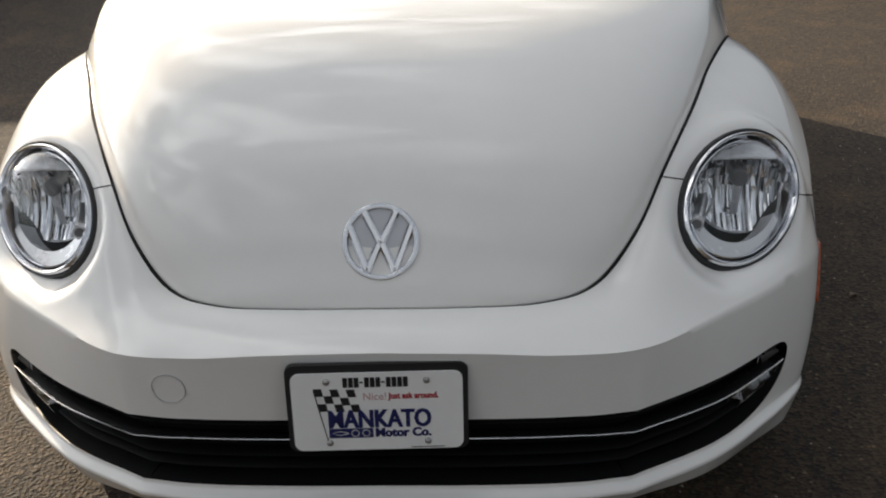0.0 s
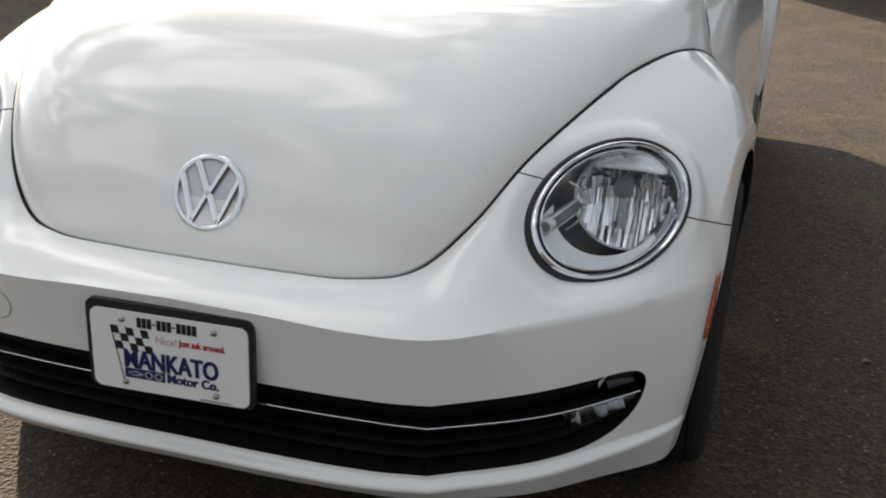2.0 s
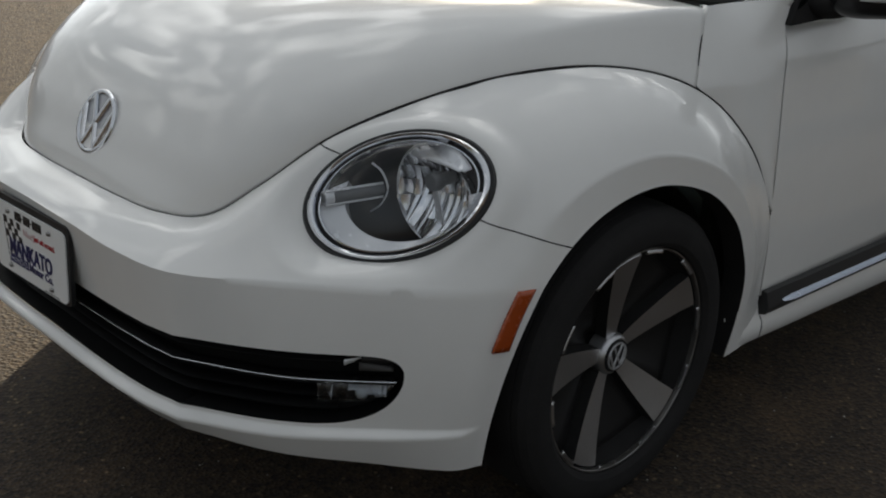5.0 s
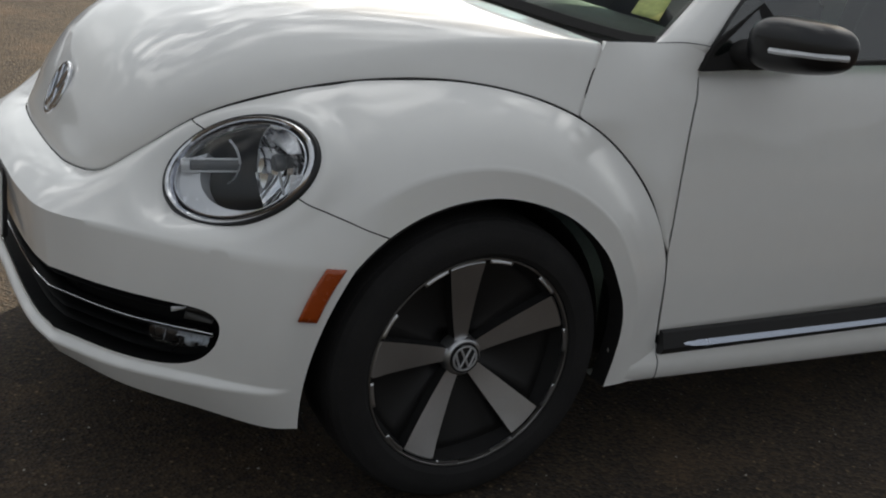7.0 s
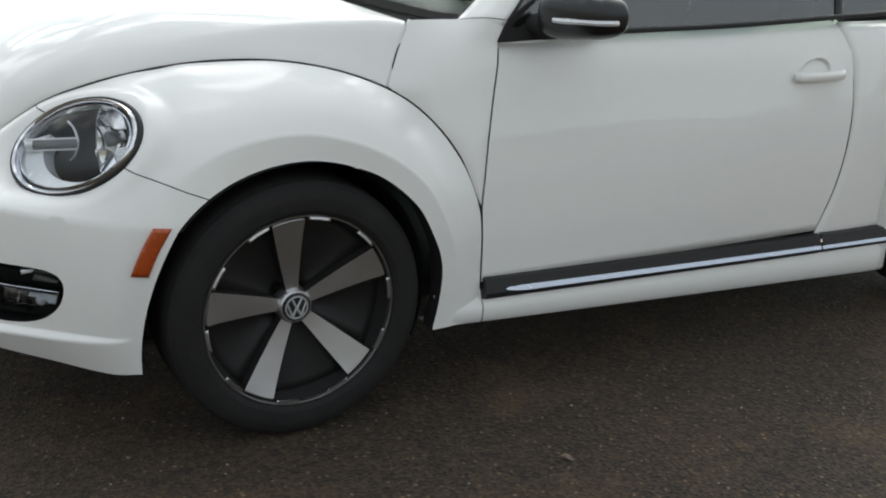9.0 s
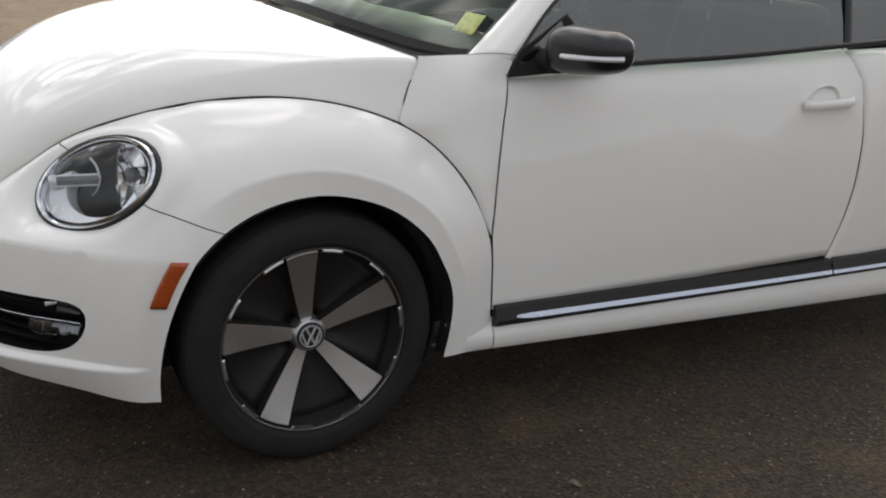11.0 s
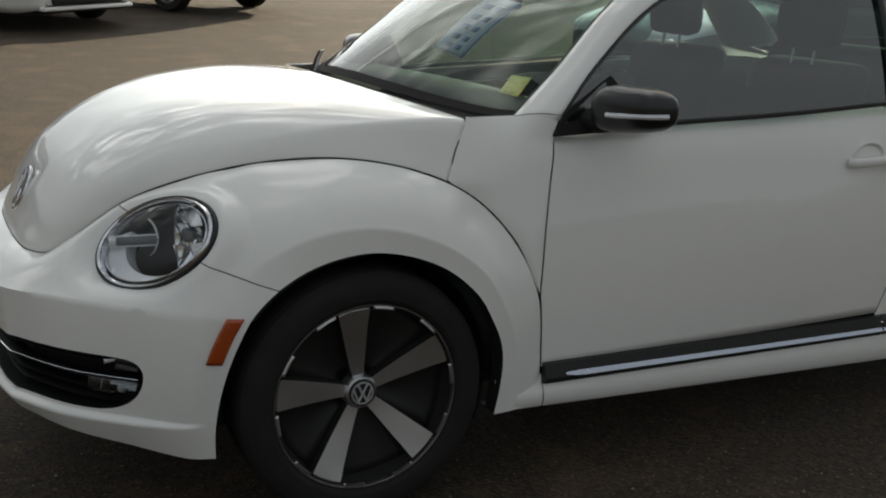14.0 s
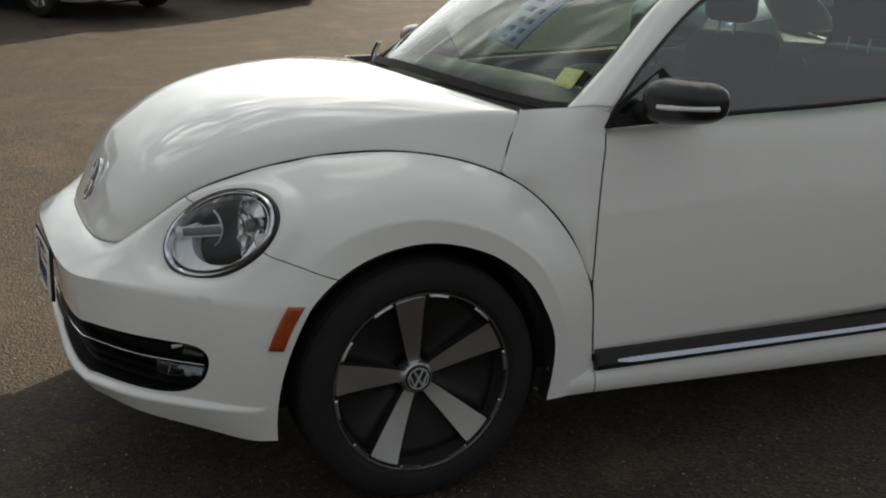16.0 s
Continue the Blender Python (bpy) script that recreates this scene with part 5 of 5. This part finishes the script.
def papers():
    # hanging price sheet behind the windscreen, with unreadable print as bars
    tag = new("price_tag")
    tagged(tag, "blue and white paper price tag hanging inside the windscreen", "tag")
    TL, TR, BL, BR = (np.array(q) for q in ((.060, .775, 1.300), (.275, .775, 1.285), (-.26, .735, 1.110), (-.045, .735, 1.088)))
    nz = unit(np.cross(TR - TL, BL - TL))
    if nz[1] > 0:
        nz = -nz
    def on(s, q, h=0.0):
        return (TL * (1 - q) + TR * q) * (1 - s) + (BL * (1 - q) + BR * q) * s + nz * (.012 * math.sin(3 * s) + h)
    P = np.array([[on(s, q) for q in np.linspace(0, 1, 5)] for s in np.linspace(0, 1, 12)])
    part("sheet", grid(P), PAPER, tag, thick=.0012)
    def bar(s0, s1, q0, q1, mat):
        P = np.array([[on(s, q, .0016) for q in (q0, q1)] for s in np.linspace(s0, s1, 4)])
        part("printed_bar", grid(P), mat, tag, thick=.0016)
    bar(.0, 1.0, .90, .98, BLUE_INK)
    for s in (.12, .30, .48, .66, .82):
        bar(s, s + .09, .2, .45, BLUE_INK)
        bar(s, s + .09, .55, .74, BLUE_INK)
    st = new("window_sticker")
    tagged(st, "yellow paper sticker with faint print on the windscreen", "sticker")
    c = [np.array(q) for q in ((0.5917, 0.5204, 1.0572), (0.6987, 0.5196, 1.0568), (0.6471, 0.5919, 1.1001), (0.5445, 0.5885, 1.0981))]
    P = np.array([[(c[0] * (1 - s) + c[1] * s) * (1 - t) + (c[3] * (1 - s) + c[2] * s) * t for s in np.linspace(0, 1, 5)] for t in np.linspace(0, 1, 5)])
    part("sheet", grid(P), YELLOW, st, thick=.001)


papers()


# ---- other cars of the lot ----


def lot_car(name, paint, label, m, spokes=10):
    """A plain four-door car; its front looks towards -y, wheels on z = 0."""
    c = new(name)
    c.matrix_basis = m
    tagged(c, label, "car", "cars parked in the lot")
    L, W = 4.6, .90
    st = [(-2.30, .60, .30, .62), (-2.22, .74, .24, .70), (-2.0, .84, .21, .76), (-1.6, .89, .20, .84), (-1.0, .90, .20, .92), (-.4, .90, .20, .94), (.6, .90, .20, .95), (1.5, .89, .21, .95), (2.05, .82, .25, .93), (2.28, .66, .32, .80)]
    rows = []
    for y, w, z0, z1 in spline(np.array(st), 64):
        r = []
        for q in np.linspace(-1, 1, 29):
            a = abs(q)
            x = w * (1 - max(0, (.55 - a) / .55) ** 1.0) if a < .55 else w
            z = z1 + .03 * (1 - (x / w) ** 2) if a < .55 else z1 - (z1 - z0) * ((a - .55) / .45)
            x = x - (.03 if a >= .55 else 0) * ((a - .55) / .45 - .35) ** 2 * 4 * .5
            r.append((math.copysign(x, q), y, z))
        rows.append(r)
    P = np.array(rows)
    bm = grid(P)
    for yc in (-1.38, 1.36):
        bmesh.ops.delete(bm, geom=[f for f in bm.faces if abs(f.calc_center_median().x) > .6 and (f.calc_center_median().y - yc) ** 2 + (f.calc_center_median().z - .32) ** 2 < .36 ** 2], context="FACES")
    bm.faces.new([v for v in sorted([v for v in bm.verts if abs(v.co.y - st[0][0]) < 1e-4], key=lambda v: math.atan2(v.co.z - .45, v.co.x))])
    body = part("body", tidy(bm), paint, c, thick=.004, angle=50)
    cab = [(-.95, .70, .93, .94), (-.55, .69, .93, 1.14), (0.0, .66, .94, 1.40), (.5, .65, .95, 1.45), (1.1, .65, .95, 1.40), (1.6, .66, .94, 1.15), (1.95, .66, .93, .95)]
    rows = []
    for y, w, z0, z1 in spline(np.array(cab), 40):
        rows.append([(math.copysign((w + .12) * (1 - t) + (w - .06) * t, q) if abs(q) > .6 else q / .6 * (w - .06), y, z0 + (z1 - z0) * (t if abs(q) > .6 else 1)) for q in np.linspace(-1, 1, 21) for t in [(1 - abs(q)) / .4 if abs(q) > .6 else 1]])
    part("greenhouse", grid(np.array(rows)), GLOSS_BLACK, c, "dark windows", thick=.004)
    roof = np.array([[(x, y, z + .006 - .02 * (x / .6) ** 2) for x in np.linspace(-.6, .6, 9)] for y, z in spline([(-.05, 1.39), (.5, 1.452), (1.15, 1.395)], 12)])
    part("roof", grid(roof), paint, c, thick=.012)
    mouth_bm = box(bmesh.new(), -.52, .52, -2.33, -2.20, .30, .44, .03)
    part("lower_grille", mouth_bm, BLACK, c)
    part("upper_grille", box(bmesh.new(), -.36, .36, -2.325, -2.2, .52, .62, .03), BLACK, c)
    part("bright_bar", box(bmesh.new(), -.50, .50, -2.34, -2.30, .468, .482, .006), CHROME, c)
    part("bumper_lip", box(bmesh.new(), -.66, .66, -2.335, -2.15, .235, .285, .02), paint, c)
    for s in (1, -1):
        part("headlight", box(bmesh.new(), s * .60 - .14, s * .60 + .14, -2.26, -2.08, .60, .70, .04), CHROME, c)
        for yc in (-1.38, 1.36):
            w = new("wheel")
            w.parent = c
            w.matrix_basis = Matrix.Translation((s * .80, yc, .32)) @ (Matrix.Identity(4) if s > 0 else Matrix.Rotation(math.pi, 4, "Z"))
            part("tyre", tidy(lathe([(-.1, .2), (-.105, .30), (-.08, .32), (.07, .32), (.1, .30), (.1, .22), (.09, .21)], 40)), RUBBER, w)
            part("rim", tidy(lathe([(.092, .212), (.08, .20), (.03, .19), (.02, .0)], 40)), RIM_STEEL, w)
            for k in range(spokes):
                a = 2 * math.pi * k / spokes
                C = [(.07, .03 * math.cos(a), .03 * math.sin(a)), (.085, .2 * math.cos(a + .1), .2 * math.sin(a + .1))]
                part("spoke", sweep(C, .014, .012, 6, up=(1, 0, 0)), ALLOY, w)
            liner = lathe([(-.28, .10), (-.28, .355), (.06, .355)], 30)
            bmesh.ops.delete(liner, geom=[v for v in liner.verts if v.co.z < -.14], context="VERTS")
            part("liner", liner, BLACK, w)
    part("underside", box(bmesh.new(), -.76, .76, -2.1, 2.1, .18, .30, .03), BLACK, c)
    return c


LOT_WHITE = material("lot_white_paint", (0.74, 0.74, 0.73), 0.3, coat=1.0, var=0.02)
LOT_SILVER = material("lot_silver_paint", (0.36, 0.37, 0.38), 0.3, 0.4, coat=1.0, var=0.03)
LOT_DARK = material("lot_dark_paint", (0.018, 0.020, 0.024), 0.3, coat=1.0, var=0.05)


def at(x, y, deg):
    tilt = math.atan((ground_z(x - .5) - ground_z(x + .5)))
    return Matrix.Translation((x, y, ground_z(x))) @ Matrix.Rotation(tilt, 4, "Y") @ Matrix.Rotation(radians(deg), 4, "Z")


lot_car("sedan", LOT_WHITE, "white sedan with alloy wheels, parked on asphalt", at(-12.2, -.08, 122))
lot_car("sedan", LOT_SILVER, "silver sedan with alloy wheels, parked on asphalt", at(-10.75, -2.5, 122))
lot_car("sedan", LOT_DARK, "dark sedan parked beside white sedan", at(-13.75, 2.5, 122))
lot_car("sedan", LOT_DARK, "black sedan parked on asphalt behind the white car", at(3.86, 7.92, -28.7))
# out of view, added to carry the black sedan's shadow further left
lot_car("sedan", LOT_DARK, "unseen dark sedan beside black sedan, added for its shadow", at(1.60, 9.15, -28.7))
# out of view, added only to throw shade on the ground behind
lot_car("sedan", LOT_SILVER, "unseen grey sedan behind the white car, added for its shadow", at(-4.7, 6.9, 0))


# ---- distance: unseen belt of trees, added to block the bright horizon ----
def horizon_belt():
    rnd = random.Random(5)
    n, P = 360, []
    for k in range(n):
        a = 2 * math.pi * k / n
        r = 120 + 8 * math.sin(5 * a) + rnd.uniform(-3, 3)
        h = 6 + 2.5 * noise.noise((math.cos(a) * 6, math.sin(a) * 6, 0)) + rnd.uniform(-1.2, 1.2)
        base = ground_z(r * math.cos(a))
        P.append([(r * math.cos(a) + rnd.uniform(-.4, .4), r * math.sin(a) + rnd.uniform(-.4, .4), base + h * q - .3 * (q == 0)) for q in (0, .35, .7, .9, 1)])
    tagged(part("backdrop", grid(np.array(P), closed_u=True), material("unseen_trees", (0.045, 0.055, 0.03), 0.95, var=0.5, scale=.4), angle=20), "unseen belt of dark trees, added to darken the horizon", "trees", kind="structure")


horizon_belt()
